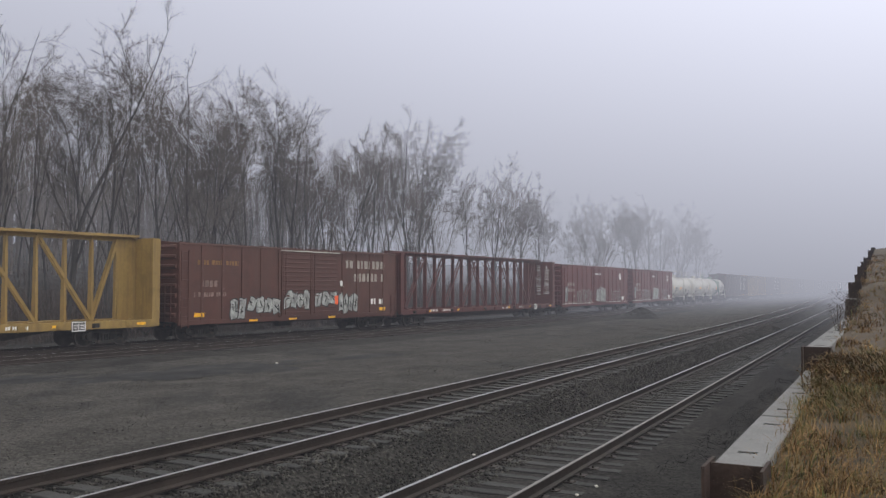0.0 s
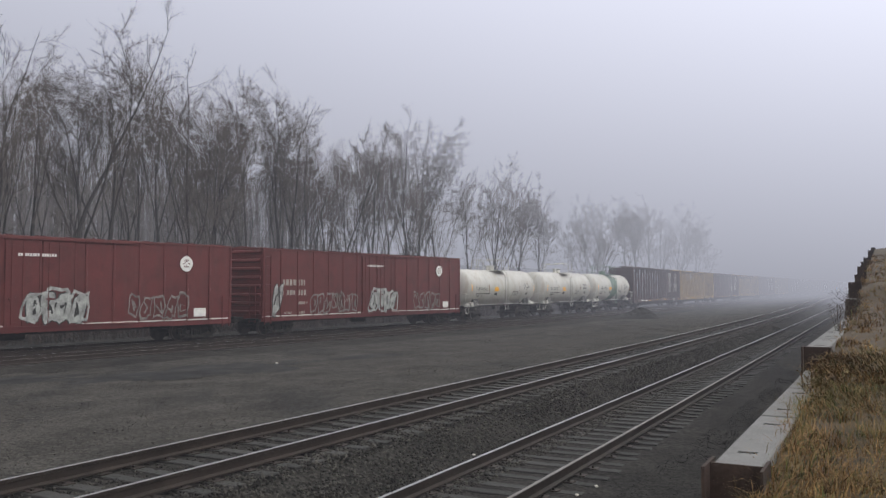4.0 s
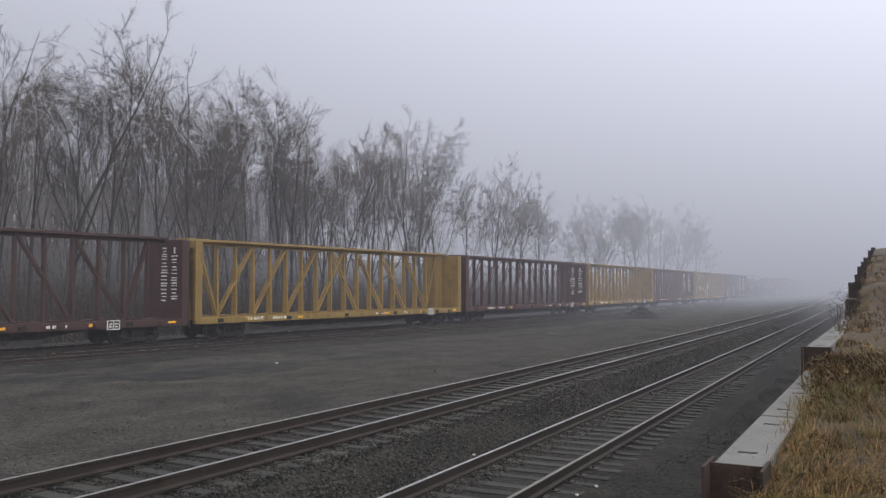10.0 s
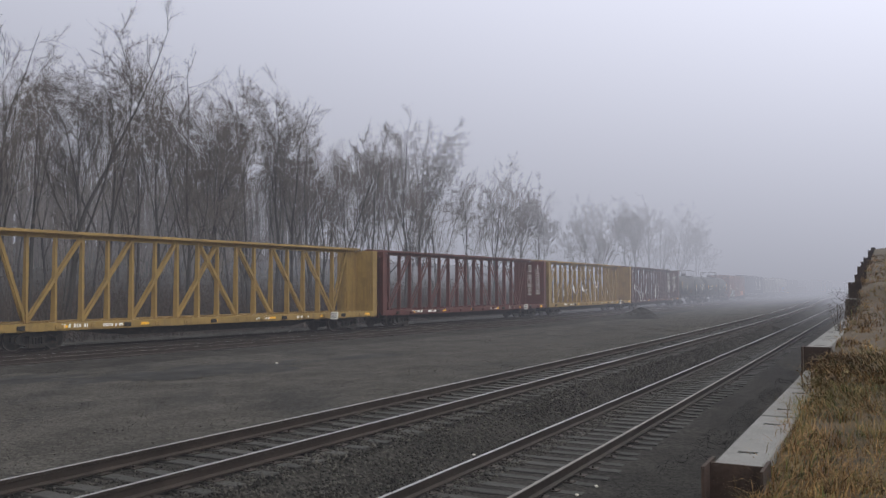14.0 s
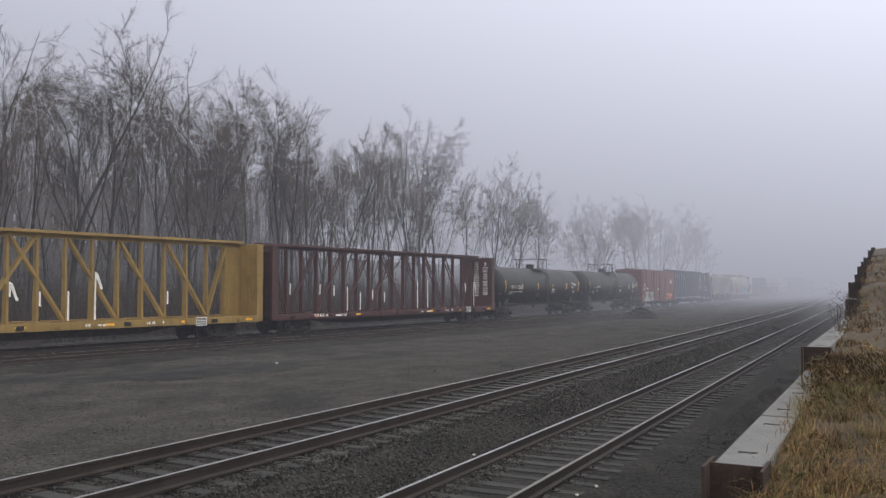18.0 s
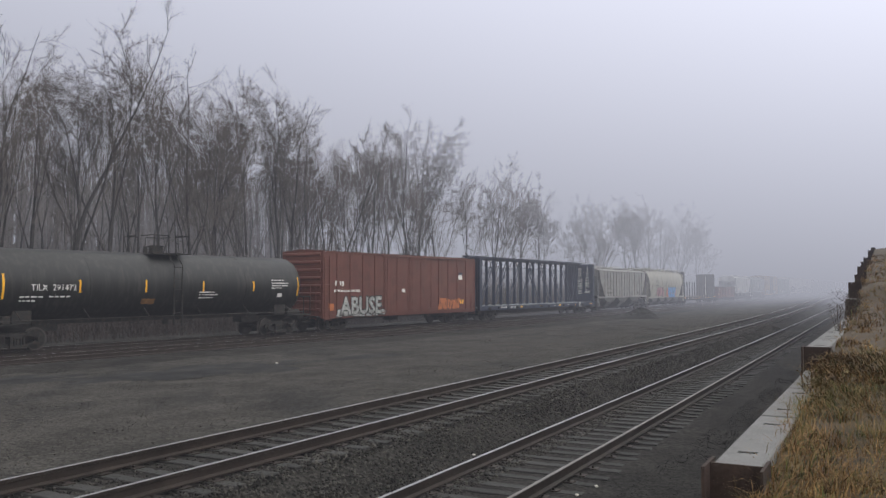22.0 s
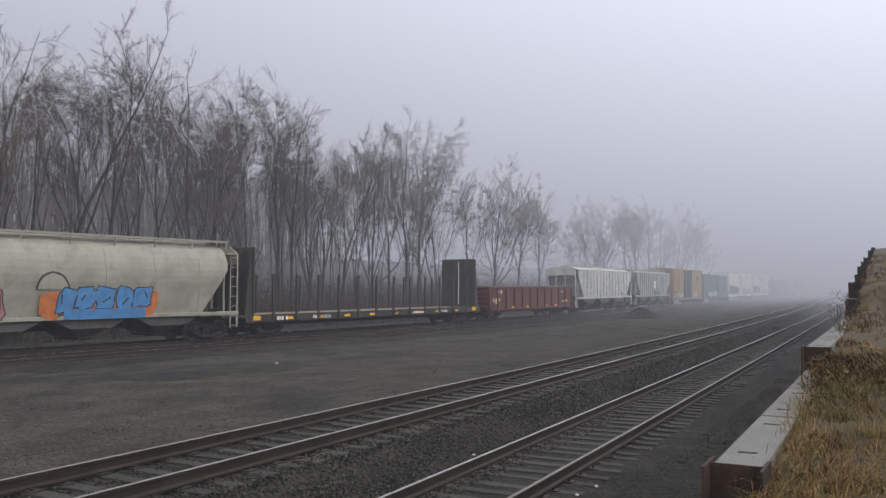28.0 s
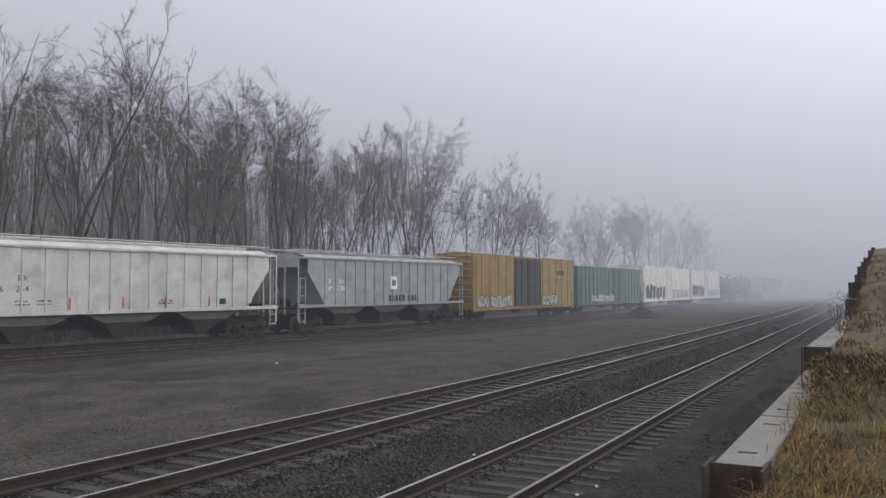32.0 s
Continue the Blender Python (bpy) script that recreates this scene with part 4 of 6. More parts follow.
# ---- running gear ----
def make_gear():
    """The meshes of a truck: cast side frames with bolster and springs, and a flanged wheel with its axle half."""
    bm = bmesh.new()
    prism_side(bm, 0.0)
    for dy in (-0.13, 0.0, 0.13):
        rod(bm, (0.0, dy, 0.24), (0.0, dy, 0.52), 0.05, 6)
    for dy in (-0.85, 0.85):
        rod(bm, (-0.05, dy, 0.457), (0.16, dy, 0.457), 0.12, 10)
    side = bpy.data.meshes.new("side_frame")
    bm.to_mesh(side)
    bm.free()
    side.materials.append(M_IRON)
    bm = bmesh.new()
    box(bm, -1.05, 1.05, -0.2, 0.2, 0.5, 0.72, 0.02)
    box(bm, -0.4, 0.4, -0.35, 0.35, 0.66, 0.8)
    truck = bpy.data.meshes.new("truck")
    bm.to_mesh(truck)
    bm.free()
    truck.materials.append(M_IRON)
    bm = bmesh.new()
    rod(bm, (-0.06, 0, 0), (0.065, 0, 0), 0.457, 24, mi=1)
    rod(bm, (-0.085, 0, 0), (-0.06, 0, 0), 0.485, 24, mi=1)
    rod(bm, (0.065, 0, 0), (0.075, 0, 0), 0.40, 20)
    rod(bm, (0.05, 0, 0), (0.13, 0, 0), 0.14, 10)
    rod(bm, (-0.75, 0, 0), (-0.08, 0, 0), 0.085, 8)
    wheel = bpy.data.meshes.new("wheel")
    bm.to_mesh(wheel)
    bm.free()
    wheel.materials.append(M_IRON)
    wheel.materials.append(M_TREAD)
    bm = bmesh.new()
    box(bm, -0.12, 0.12, -0.5, 0.35, 0.72, 0.98, 0.03)
    box(bm, -0.16, 0.16, 0.3, 0.52, 0.70, 1.02, 0.05)
    bar(bm, (0.3, -0.3, 0.75), (0.42, 0.2, 0.3), 0.04)
    coupler = bpy.data.meshes.new("coupler")
    bm.to_mesh(coupler)
    bm.free()
    coupler.materials.append(M_IRON)
    return truck, wheel, coupler, side


def prism_side(bm, sx):
    """One side frame: an arched casting with two openings."""
    for p, q, w in (((-1.05, 0.50), (-0.55, 0.66), 0.13), ((-0.55, 0.66), (0.55, 0.66), 0.13), ((0.55, 0.66), (1.05, 0.50), 0.13),
                    ((-0.98, 0.42), (-0.35, 0.2), 0.12), ((-0.35, 0.2), (0.35, 0.2), 0.14), ((0.35, 0.2), (0.98, 0.42), 0.12),
                    ((-0.27, 0.2), (-0.27, 0.66), 0.1), ((0.27, 0.2), (0.27, 0.66), 0.1), ((-1.02, 0.36), (-1.02, 0.56), 0.14), ((1.02, 0.36), (1.02, 0.56), 0.14)):
        bar(bm, (sx, p[0], p[1]), (sx, q[0], q[1]), w, w)


TRUCK, WHEEL, COUPLER, SIDE_FRAME = make_gear()


def running_gear(car, length, inset=1.7):
    for end in (-1, 1):
        t = hang("truck", TRUCK, car, "black cast steel truck", pose(0, end * (length / 2 - inset), 0))
        for sx in (-1, 1):
            hang("side_frame", SIDE_FRAME, t, at=pose(sx, 0, 0, 0, 0, 0 if sx > 0 else 180))
            for dy in (-0.85, 0.85):
                hang("wheel", WHEEL, t, at=pose(sx * 0.755, dy, 0.457, 0, 0, 0 if sx > 0 else 180))
        hang("coupler", COUPLER, car, at=pose(0, end * (length / 2 + 0.15), 0, 0, 0, 0 if end > 0 else 180))


def ladder(car, x, y, z0, z1, mat, wide=0.42, along=True, rungs=None, name="ladder"):
    """Two stiles and round rungs, flat on the side (along) or on the end of a car."""
    bm = bmesh.new()
    d = Vector((0, 1, 0)) if along else Vector((1, 0, 0))
    a = Vector((x, y, 0))
    for k in (-0.5, 0.5):
        p = a + d * wide * k
        bar(bm, (p.x, p.y, z0), (p.x, p.y, z1), 0.045)
    n = rungs or max(2, int((z1 - z0) / 0.4))
    for i in range(n):
        z = z0 + 0.1 + (z1 - z0 - 0.2) * i / max(1, n - 1)
        p, q = a - d * wide / 2, a + d * wide / 2
        rod(bm, (p.x, p.y, z), (q.x, q.y, z), 0.019, 6)
    return part(name, bm, mat, car)


# ---- boxcars ----
def boxcar(a, b, mat, label, top=4.62, floor=0.98, ribs=12, door=(-1.6, 1.6), door_style="ribbed", door_mat=None, roof_mat=None, end_corrugated=True, sill_drop=0.22, ribbed=True):
    L, W = b - a, 1.5
    car = thing("boxcar", label, "boxcar", "cars of the freight train")
    # side panels with their posts
    for sx in (-1, 1):
        bm = bmesh.new()
        x0, x1 = sorted((sx * (W - 0.05), sx * W))
        box(bm, x0, x1, -L / 2, L / 2, floor, top - 0.12)
        part("side_wall", bm, mat, car)
        bm = bmesh.new()
        box(bm, *sorted((sx * (W - 0.1), sx * (W + 0.03))), -L / 2, L / 2, floor - sill_drop, floor, 0.01)
        part("side_sill", bm, mat, car)
        bm = bmesh.new()
        box(bm, *sorted((sx * (W - 0.05), sx * (W + 0.035))), -L / 2, L / 2, top - 0.15, top - 0.05, 0.01)
        part("top_rail", bm, mat, car)
    if ribbed:
        step = L / ribs
        bm = bmesh.new()
        box(bm, -0.01, 0.045, -0.05, 0.05, floor, top - 0.13, 0.012)
        rib_me = bpy.data.meshes.new("side_post")
        bm.to_mesh(rib_me)
        bm.free()
        rib_me.materials.append(mat)
        for i in range(ribs + 1):
            y = -L / 2 + 0.06 + (L - 0.12) * i / ribs
            if door[0] - 0.1 < y < door[1] + 0.1:
                continue
            hang("side_post", rib_me, car, at=pose(W, y, 0))
            hang("side_post", rib_me, car, at=pose(-W, y, 0, 0, 0, 180))
    # ends, pressed in horizontal folds
    for end in (-1, 1):
        bm = bmesh.new()
        y = end * L / 2
        box(bm, -W, W, *sorted((y - end * 0.04, y)), floor - 0.1, top - 0.08)
        wall = part("end_wall", bm, mat, car)
        for i in range(8 if end_corrugated else 0):
            z = floor + 0.25 + i * (top - floor - 0.5) / 7
            bm = bmesh.new()
            rod(bm, (-W + 0.12, y, z), (W - 0.12, y, z), 0.11, 8)
            part("end_fold", bm, mat, wall)
        ladder(car, W + 0.04, end * (L / 2 - 0.35), floor - 0.35, floor + 1.1 if end > 0 else top - 0.4, mat, name="ladder")
        ladder(car, -0.9 * end, y + end * 0.12, floor - 0.3, floor + 1.6, mat, along=False, name="end_ladder")
        bm = bmesh.new()
        box(bm, 0.45, 1.3, *sorted((y + end * 0.04, y + end * 0.3)), floor - 0.12, floor - 0.07)
        part("end_platform", bm, M_IRON, car)
    # roof, slightly peaked, in folded panels
    bm = bmesh.new()
    n = max(10, int(L / 1.3))
    prism(bm, [(-W - 0.03, top - 0.09), (0, top + 0.05), (W + 0.03, top - 0.09), (W + 0.03, top - 0.13), (-W - 0.03, top - 0.13)], -L / 2, L / 2)
    roof = part("roof", bm, roof_mat or mat, car)
    bm = bmesh.new()
    prism(bm, [(-W - 0.04, top - 0.07), (0, top + 0.085), (W + 0.04, top - 0.07), (W + 0.04, top - 0.12), (-W - 0.04, top - 0.12)], -0.025, 0.025)
    seam = bpy.data.meshes.new("roof_seam")
    bm.to_mesh(seam)
    bm.free()
    seam.materials.append(roof_mat or mat)
    for i in range(n + 1):
        hang("roof_seam", seam, roof, at=pose(0, -L / 2 + 0.03 + (L - 0.06) * i / n, 0))
    # doors
    dm = door_mat or mat
    for sx in (-1, 1):
        spans = [door] if door[1] - door[0] < 3.0 else [(door[0], (door[0] + door[1]) / 2 - 0.01), ((door[0] + door[1]) / 2 + 0.01, door[1])]
        for d0, d1 in spans:
            bm = bmesh.new()
            box(bm, *sorted((sx * W, sx * (W + 0.05))), d0, d1, floor + 0.02, top - 0.2, 0.01)
            dr = part("door", bm, dm, car)
            if door_style == "ribbed":
                bm = bmesh.new()
                box(bm, -0.018, 0.018, d0 + 0.08, d1 - 0.08, -0.045, 0.045, 0.015)
                first = part("door_rib", bm, dm, dr, at=pose(sx * (W + 0.067), 0, floor + 0.2))
                for i in range(1, 14):
                    hang("door_rib", first.data, dr, at=pose(sx * (W + 0.067), 0, floor + 0.2 + i * (top - floor - 0.55) / 13))
            else:
                for z in (floor + 0.15, floor + 1.1, floor + 2.2, top - 0.4):
                    bm = bmesh.new()
                    box(bm, *sorted((sx * (W + 0.05), sx * (W + 0.075))), d0 + 0.04, d1 - 0.04, z - 0.04, z + 0.04)
                    part("door_rail", bm, dm, dr)
                for k in (0.04, 0.5, 0.96):
                    y = d0 + (d1 - d0) * k
                    bm = bmesh.new()
                    box(bm, *sorted((sx * (W + 0.05), sx * (W + 0.08))), y - 0.04, y + 0.04, floor + 0.05, top - 0.25)
                    part("door_stile", bm, dm, dr)
            bm = bmesh.new()
            rod(bm, (sx * (W + 0.1), d0 + 0.25, floor + 0.1), (sx * (W + 0.1), d0 + 0.25, top - 0.3), 0.02, 6)
            box(bm, *sorted((sx * (W + 0.08), sx * (W + 0.13))), d0 + 0.15, d0 + 0.5, floor + 1.05, floor + 1.12)
            part("lock_rod", bm, dm, dr)
        for z in (floor - 0.02, top - 0.19):
            bm = bmesh.new()
            box(bm, *sorted((sx * (W + 0.01), sx * (W + 0.11))), door[0] - 0.2, door[1] + (door[1] - door[0]) * 0.9, z, z + 0.05)
            part("door_track", bm, mat, car)
    # underframe
    bm = bmesh.new()
    box(bm, -0.35, 0.35, -L / 2 + 0.3, L / 2 - 0.3, 0.62, floor)
    for i in range(7):
        y = -L / 2 + 2 + (L - 4) * i / 6
        box(bm, -1.4, 1.4, y - 0.06, y + 0.06, 0.72, floor - 0.02)
    rod(bm, (0.6, -1.2, 0.62), (0.6, -0.2, 0.62), 0.2, 10)
    part("underframe", bm, M_IRON, car)
    running_gear(car, L)
    couple(car, (a + b) / 2)
    return car, L


# ---- centre-beam lumber cars ----
def centrebeam(mat, label, L=23.45, posts=18, post_w=0.10, style="yellow", deck_mat=None):
    car = thing("centrebeam_flatcar", label, "flatcar", "cars of the freight train")
    W, top, deck, chord = 1.42, 4.74, 1.05, 4.90
    bm = bmesh.new()
    box(bm, -W + 0.06, W - 0.06, -L / 2, L / 2, deck - 0.10, deck)
    floor = part("deck", bm, deck_mat or mat, car)
    bm = bmesh.new()
    box(bm, -W + 0.08, W - 0.08, -0.07, 0.07, deck, deck + 0.05)
    board = bpy.data.meshes.new("deck_board")
    bm.to_mesh(board)
    bm.free()
    board.materials.append(deck_mat or mat)
    for i in range(30):
        hang("deck_board", board, floor, at=pose(0, -L / 2 + 0.5 + (L - 1) * i / 29, 0))
    for sx in (-1, 1):
        bm = bmesh.new()
        box(bm, *sorted((sx * (W - 0.06), sx * W)), -L / 2, L / 2, deck - 0.26, deck + 0.04, 0.01)
        box(bm, *sorted((sx * (W - 0.2), sx * W)), -L / 2, L / 2, deck - 0.28, deck - 0.24)
        part("side_sill", bm, mat, car)
        for i in range(14):
            y = -L / 2 + 1.3 + (L - 2.6) * i / 13
            bm = bmesh.new()
            rod(bm, (sx * (W - 0.02), y, deck - 0.13), (sx * (W + 0.09), y, deck - 0.13), 0.09, 10)
            box(bm, *sorted((sx * W, sx * (W + 0.05))), y - 0.16, y + 0.16, deck - 0.22, deck - 0.04)
            part("strap_winch", bm, mat if i % 3 else M_IRON, car)
    # fish-bellied centre sill
    bm = bmesh.new()
    prof = [(-L / 2 + 0.2, 0.72), (-L / 2 + 4.5, 0.72), (-L / 2 + 6.5, 0.42), (L / 2 - 6.5, 0.42), (L / 2 - 4.5, 0.72), (L / 2 - 0.2, 0.72), (L / 2 - 0.2, deck - 0.1), (-L / 2 + 0.2, deck - 0.1)]
    vs = [[bm.verts.new((x, y, z)) for y, z in prof] for x in (-0.75, 0.75)]
    bm.faces.new(vs[0])
    bm.faces.new(vs[1][::-1])
    for i in range(len(prof)):
        j = (i + 1) % len(prof)
        bm.faces.new((vs[0][i], vs[1][i], vs[1][j], vs[0][j]))
    bmesh.ops.recalc_face_normals(bm, faces=bm.faces)
    part("centre_sill", bm, M_IRON, car)
    # the beam: top chord, posts and diagonals
    bm = bmesh.new()
    hw = 0.36 if style == "yellow" else 0.3
    box(bm, -hw, hw, -L / 2 + 0.1, L / 2 - 0.1, chord - 0.13, chord, 0.01)
    box(bm, -0.06, 0.06, -L / 2 + 0.1, L / 2 - 0.1, chord - 0.3, chord - 0.13)
    part("top_chord", bm, mat, car)
    ys = [(i - (posts - 1) / 2) * 1.26 for i in range(posts)]
    bm = bmesh.new()
    z1 = chord - 0.13
    if style == "yellow":
        prism2 = [(-0.17, deck), (0.17, deck), (0.09, z1), (-0.09, z1)]
        prism(bm, prism2, -post_w / 2, post_w / 2)
    else:
        prism(bm, [(-0.13, deck), (0.13, deck), (0.11, z1), (-0.11, z1)], -post_w / 2, post_w / 2)
    pm = bpy.data.meshes.new("post")
    bm.to_mesh(pm)
    bm.free()
    pm.materials.append(mat)
    for y in ys:
        hang("post", pm, car, at=pose(0, y, 0))
    half = len(ys) // 2
    spans = [(ys[0], z1, ys[1], deck)] + [(ys[i], deck, ys[i + 2], z1) for i in range(1, half, 2)]
    spans += [(-y0, za, -y1, zb) for y0, za, y1, zb in spans]
    for y0, za, y1, zb in spans:
        bm = bmesh.new()
        for sx in (-0.1, 0.1):
            bar(bm, (sx, y0, za), (sx, y1, zb), 0.05, 0.13 if style == "yellow" else 0.1)
        part("diagonal_brace", bm, mat, car)
    # bulkheads with outside folds
    for end in (-1, 1):
        y = end * (L / 2 - 0.02)
        bm = bmesh.new()
        box(bm, -W, W, *sorted((y - end * 0.1, y)), deck - 0.1, top, 0.01)
        bh = part("bulkhead", bm, mat, car)
        for sx in (-1, 1):
            bm = bmesh.new()
            box(bm, *sorted((sx * (W - 0.2), sx * (W + 0.003))), *sorted((y - end * 0.13, y + end * 0.28)), deck - 0.26, top - 0.02, 0.015)
            part("corner_post", bm, mat, bh)
        for i in range(7):
            z = deck + 0.25 + i * 0.52
            bm = bmesh.new()
            box(bm, -W + 0.2, W - 0.2, *sorted((y, y + end * 0.2)), z - 0.05, z + 0.05, 0.01)
            part("bulkhead_rib", bm, mat, bh)
        ladder(car, -0.85 * end, y + end * 0.3, 0.6, 2.4, mat, along=False, name="end_ladder")
        if style == "yellow":
            bm = bmesh.new()
            box(bm, -0.1, 0.1, *sorted((y - end * 0.1, y - end * 1.1)), deck, top - 0.12)
            part("beam_panel", bm, mat, car)
    running_gear(car, L, 2.2)
    # marks along the sill
    for i in range(12):
        y = -L / 2 + 0.9 + (L - 1.8) * i / 11
        if i % 2:
            mark(car, "reflector", y, y + 0.42, deck - 0.17, deck - 0.06, P_MARK_Y, W + 0.001)
    bars(car, [(-L / 2 + 3.0, -L / 2 + 4.2, deck - 0.17, 0.15), (-L / 2 + 4.9, -L / 2 + 5.9, deck - 0.17, 0.12), (2.0, 3.2, deck - 0.17, 0.1), (5.0, 5.9, deck - 0.18, 0.12)], P_MARK_W, W + 0.003)
    bm = bmesh.new()
    yb, zb = L / 2 - 4.0, deck - 0.34
    for (y0, y1, z0, z1) in ((0, 0.62, 0, 0.04), (0, 0.62, 0.36, 0.4), (0, 0.04, 0.04, 0.36), (0.58, 0.62, 0.04, 0.36), (0.29, 0.33, 0.04, 0.36), (0.08, 0.25, 0.1, 0.15), (0.08, 0.25, 0.22, 0.27), (0.38, 0.54, 0.1, 0.15), (0.38, 0.54, 0.22, 0.27)):
        box(bm, W + 0.012, W + 0.018, yb + y0, yb + y1, zb + z0, zb + z1)
    part("stencil_frame", bm, P_MARK_W, car)
    mark(car, "stencil_plate", yb - 0.02, yb + 0.64, zb - 0.02, zb + 0.42, P_MARK_K, W + 0.004)
    if style != "yellow":
        # white stencilled notes on the inner face of the far bulkhead
        bm = bmesh.new()
        rng = random.Random(7)
        yi = L / 2 - 0.128
        for x0, x1 in ((-0.2, 0.35), (0.55, 1.1)):
            z = 4.4
            while z > 1.9:
                w = rng.uniform(0.5, 1.0) * (x1 - x0)
                hh = rng.choice((0.05, 0.05, 0.07, 0.3 if z > 3.6 else 0.05))
                if hh == 0.3:
                    w = 0.1
                c = (x0 + x1) / 2
                box(bm, c - w / 2, c + w / 2, yi - 0.006, yi - 0.002, z - hh, z)
                z -= hh + rng.uniform(0.05, 0.16)
        part("stencil_bars", bm, P_MARK_W, car)
    return car


# ---- tank cars ----
def tankcar(a, b, mat, label, r=1.36, zc=2.5, band=None, white=True, number="", hand=None, ny=1.25, nh=0.3):
    L = b - a
    car = thing("tank_car", label, "tank car", "cars of the freight train")
    dome = 0.55
    hl = L / 2 - 0.25
    prof = []
    for i in range(9):
        t = i / 8 * math.pi / 2
        prof.append((-hl + dome * (1 - math.cos(t)), r * math.sin(t)))
    cuts = [-hl + dome, -hl / 2, -0.95, 0.95, hl / 2, hl - dome]
    prof = prof[:-1] + [(y, r) for y in cuts] + [(-y, rr) for y, rr in prof[::-1][1:]]
    seg = 40
    bm = bmesh.new()
    rings = []
    for y, rr in prof:
        rr = max(rr, 0.01)
        rings.append([bm.verts.new((rr * math.sin(6.2832 * k / seg), y, zc + rr * math.cos(6.2832 * k / seg))) for k in range(seg)])
    for i in range(len(rings) - 1):
        mid = (prof[i][0] + prof[i + 1][0]) / 2
        for k in range(seg):
            f = bm.faces.new((rings[i][k], rings[i + 1][k], rings[i + 1][(k + 1) % seg], rings[i][(k + 1) % seg]))
            f.material_index = 1 if (band and -0.95 < mid < 0.95) else 0
    bmesh.ops.recalc_face_normals(bm, faces=bm.faces)
    part("tank_shell", bm, [mat, band or mat], car, smooth=True)
    hm = hand or mat
    # weld seams
    for y in (-hl + dome, -hl / 2, hl / 2, hl - dome):
        bm = bmesh.new()
        rod(bm, (0, y - 0.012, zc), (0, y + 0.012, zc), r + 0.007, 40)
        part("weld_seam", bm, mat, car)
    # manway, valves and platform
    bm = bmesh.new()
    rod(bm, (0, 0, zc + r - 0.1), (0, 0, zc + r + 0.28), 0.33, 16)
    rod(bm, (0, 0, zc + r + 0.28), (0, 0, zc + r + 0.36), 0.38, 16)
    rod(bm, (0.1, -0.65, zc + r - 0.05), (0.1, -0.65, zc + r + 0.3), 0.1, 10)
    part("manway", bm, band or hm, car)
    pm = band or hm
    for sx in (-1, 1):
        bm = bmesh.new()
        box(bm, *sorted((sx * 0.45, sx * 1.15)), -0.95, 1.0, zc + r - 0.06, zc + r - 0.01)
        pl = part("platform", bm, pm, car)
        zt = zc + r + 0.8
        # a bent rail to each side of the ladder, and its posts
        for y0, y1 in ((-0.95, -0.15), (0.25, 1.0)):
            bm = bmesh.new()
            rod(bm, (sx * 1.13, y0, zt), (sx * 1.13, y1, zt), 0.024, 6)
            far_end = y0 if y0 < 0 else y1
            rod(bm, (sx * 1.13, far_end, zt), (0.2 * sx, far_end, zt), 0.024, 6)
            part("handrail", bm, pm, pl)
            for y in (y0, y1):
                bm = bmesh.new()
                rod(bm, (sx * 1.13, y, zc + r - 0.05), (sx * 1.13, y, zt), 0.024, 6)
                part("rail_post", bm, pm, pl)
        ladder(car, sx * (r + 0.1), 0.05, 0.75, zc + r * 0.62, hm if not band else band, wide=0.46, name="ladder")
        bm = bmesh.new()
        for k in (-0.23, 0.23):
            bar(bm, (sx * (r + 0.1), 0.05 + k, zc + r * 0.62), (sx * 1.1, 0.05 + k, zc + r - 0.03), 0.035)
        part("ladder_top", bm, hm if not band else band, car)
        # long grab rail on brackets
        bm = bmesh.new()
        zr = 1.22
        rod(bm, (sx * (r + 0.1), -hl + 0.3, zr), (sx * (r + 0.1), hl - 0.3, zr), 0.024, 6)
        for i in range(6):
            y = -hl + 1.3 + (2 * hl - 2.6) * i / 5
            bar(bm, (sx * (r + 0.1), y, zr), (sx * (r - 0.22), y - 0.1, zr + 0.4), 0.03)
        part("grab_rail", bm, hm, car)
    # end platforms, end rails, saddles
    for end in (-1, 1):
        bm = bmesh.new()
        y0, y1 = sorted((end * (hl - 1.3), end * (L / 2 + 0.25)))
        box(bm, -1.4, 1.4, y0, y1, 1.0, 1.08)
        box(bm, -0.3, 0.3, *sorted((end * (hl - 3.6), end * (L / 2 + 0.2))), 0.72, 1.0)
        part("end_frame", bm, M_IRON, car)
        bm = bmesh.new()
        box(bm, -1.1, 1.1, *sorted((end * (hl - 2.0), end * (hl - 1.2))), 1.05, zc - r * 0.62, 0.02)
        part("saddle", bm, P_SHADE_GRIME if white else M_IRON, car)
        bm = bmesh.new()
        ye = end * (L / 2 + 0.2)
        for sx in (-1, 1):
            rod(bm, (sx * 1.38, ye, 0.6), (sx * 1.38, ye, 2.02), 0.024, 6)
            rod(bm, (sx * 1.38, ye, 2.02), (sx * 1.38, ye - end * 0.5, 2.02), 0.024, 6)
            rod(bm, (sx * 1.38, ye - end * 0.5, 2.02), (sx * 1.38, ye - end * 0.5, 1.1), 0.024, 6)
            rod(bm, (sx * 1.38, ye - end * 0.5, 0.62), (sx * 1.38, ye - end * 0.5, 1.05), 0.024, 6)
            rod(bm, (sx * 1.38, ye, 0.64), (sx * 1.38, ye - end * 0.5, 0.64), 0.02, 6)
        rod(bm, (-1.38, ye, 2.02), (1.38, ye, 2.02), 0.024, 6)
        part("end_rail", bm, hm, car)
        bm = bmesh.new()
        rod(bm, (1.0, end * (hl - 0.7), 1.2), (1.0, end * (hl - 0.1), 1.2), 0.13, 10)
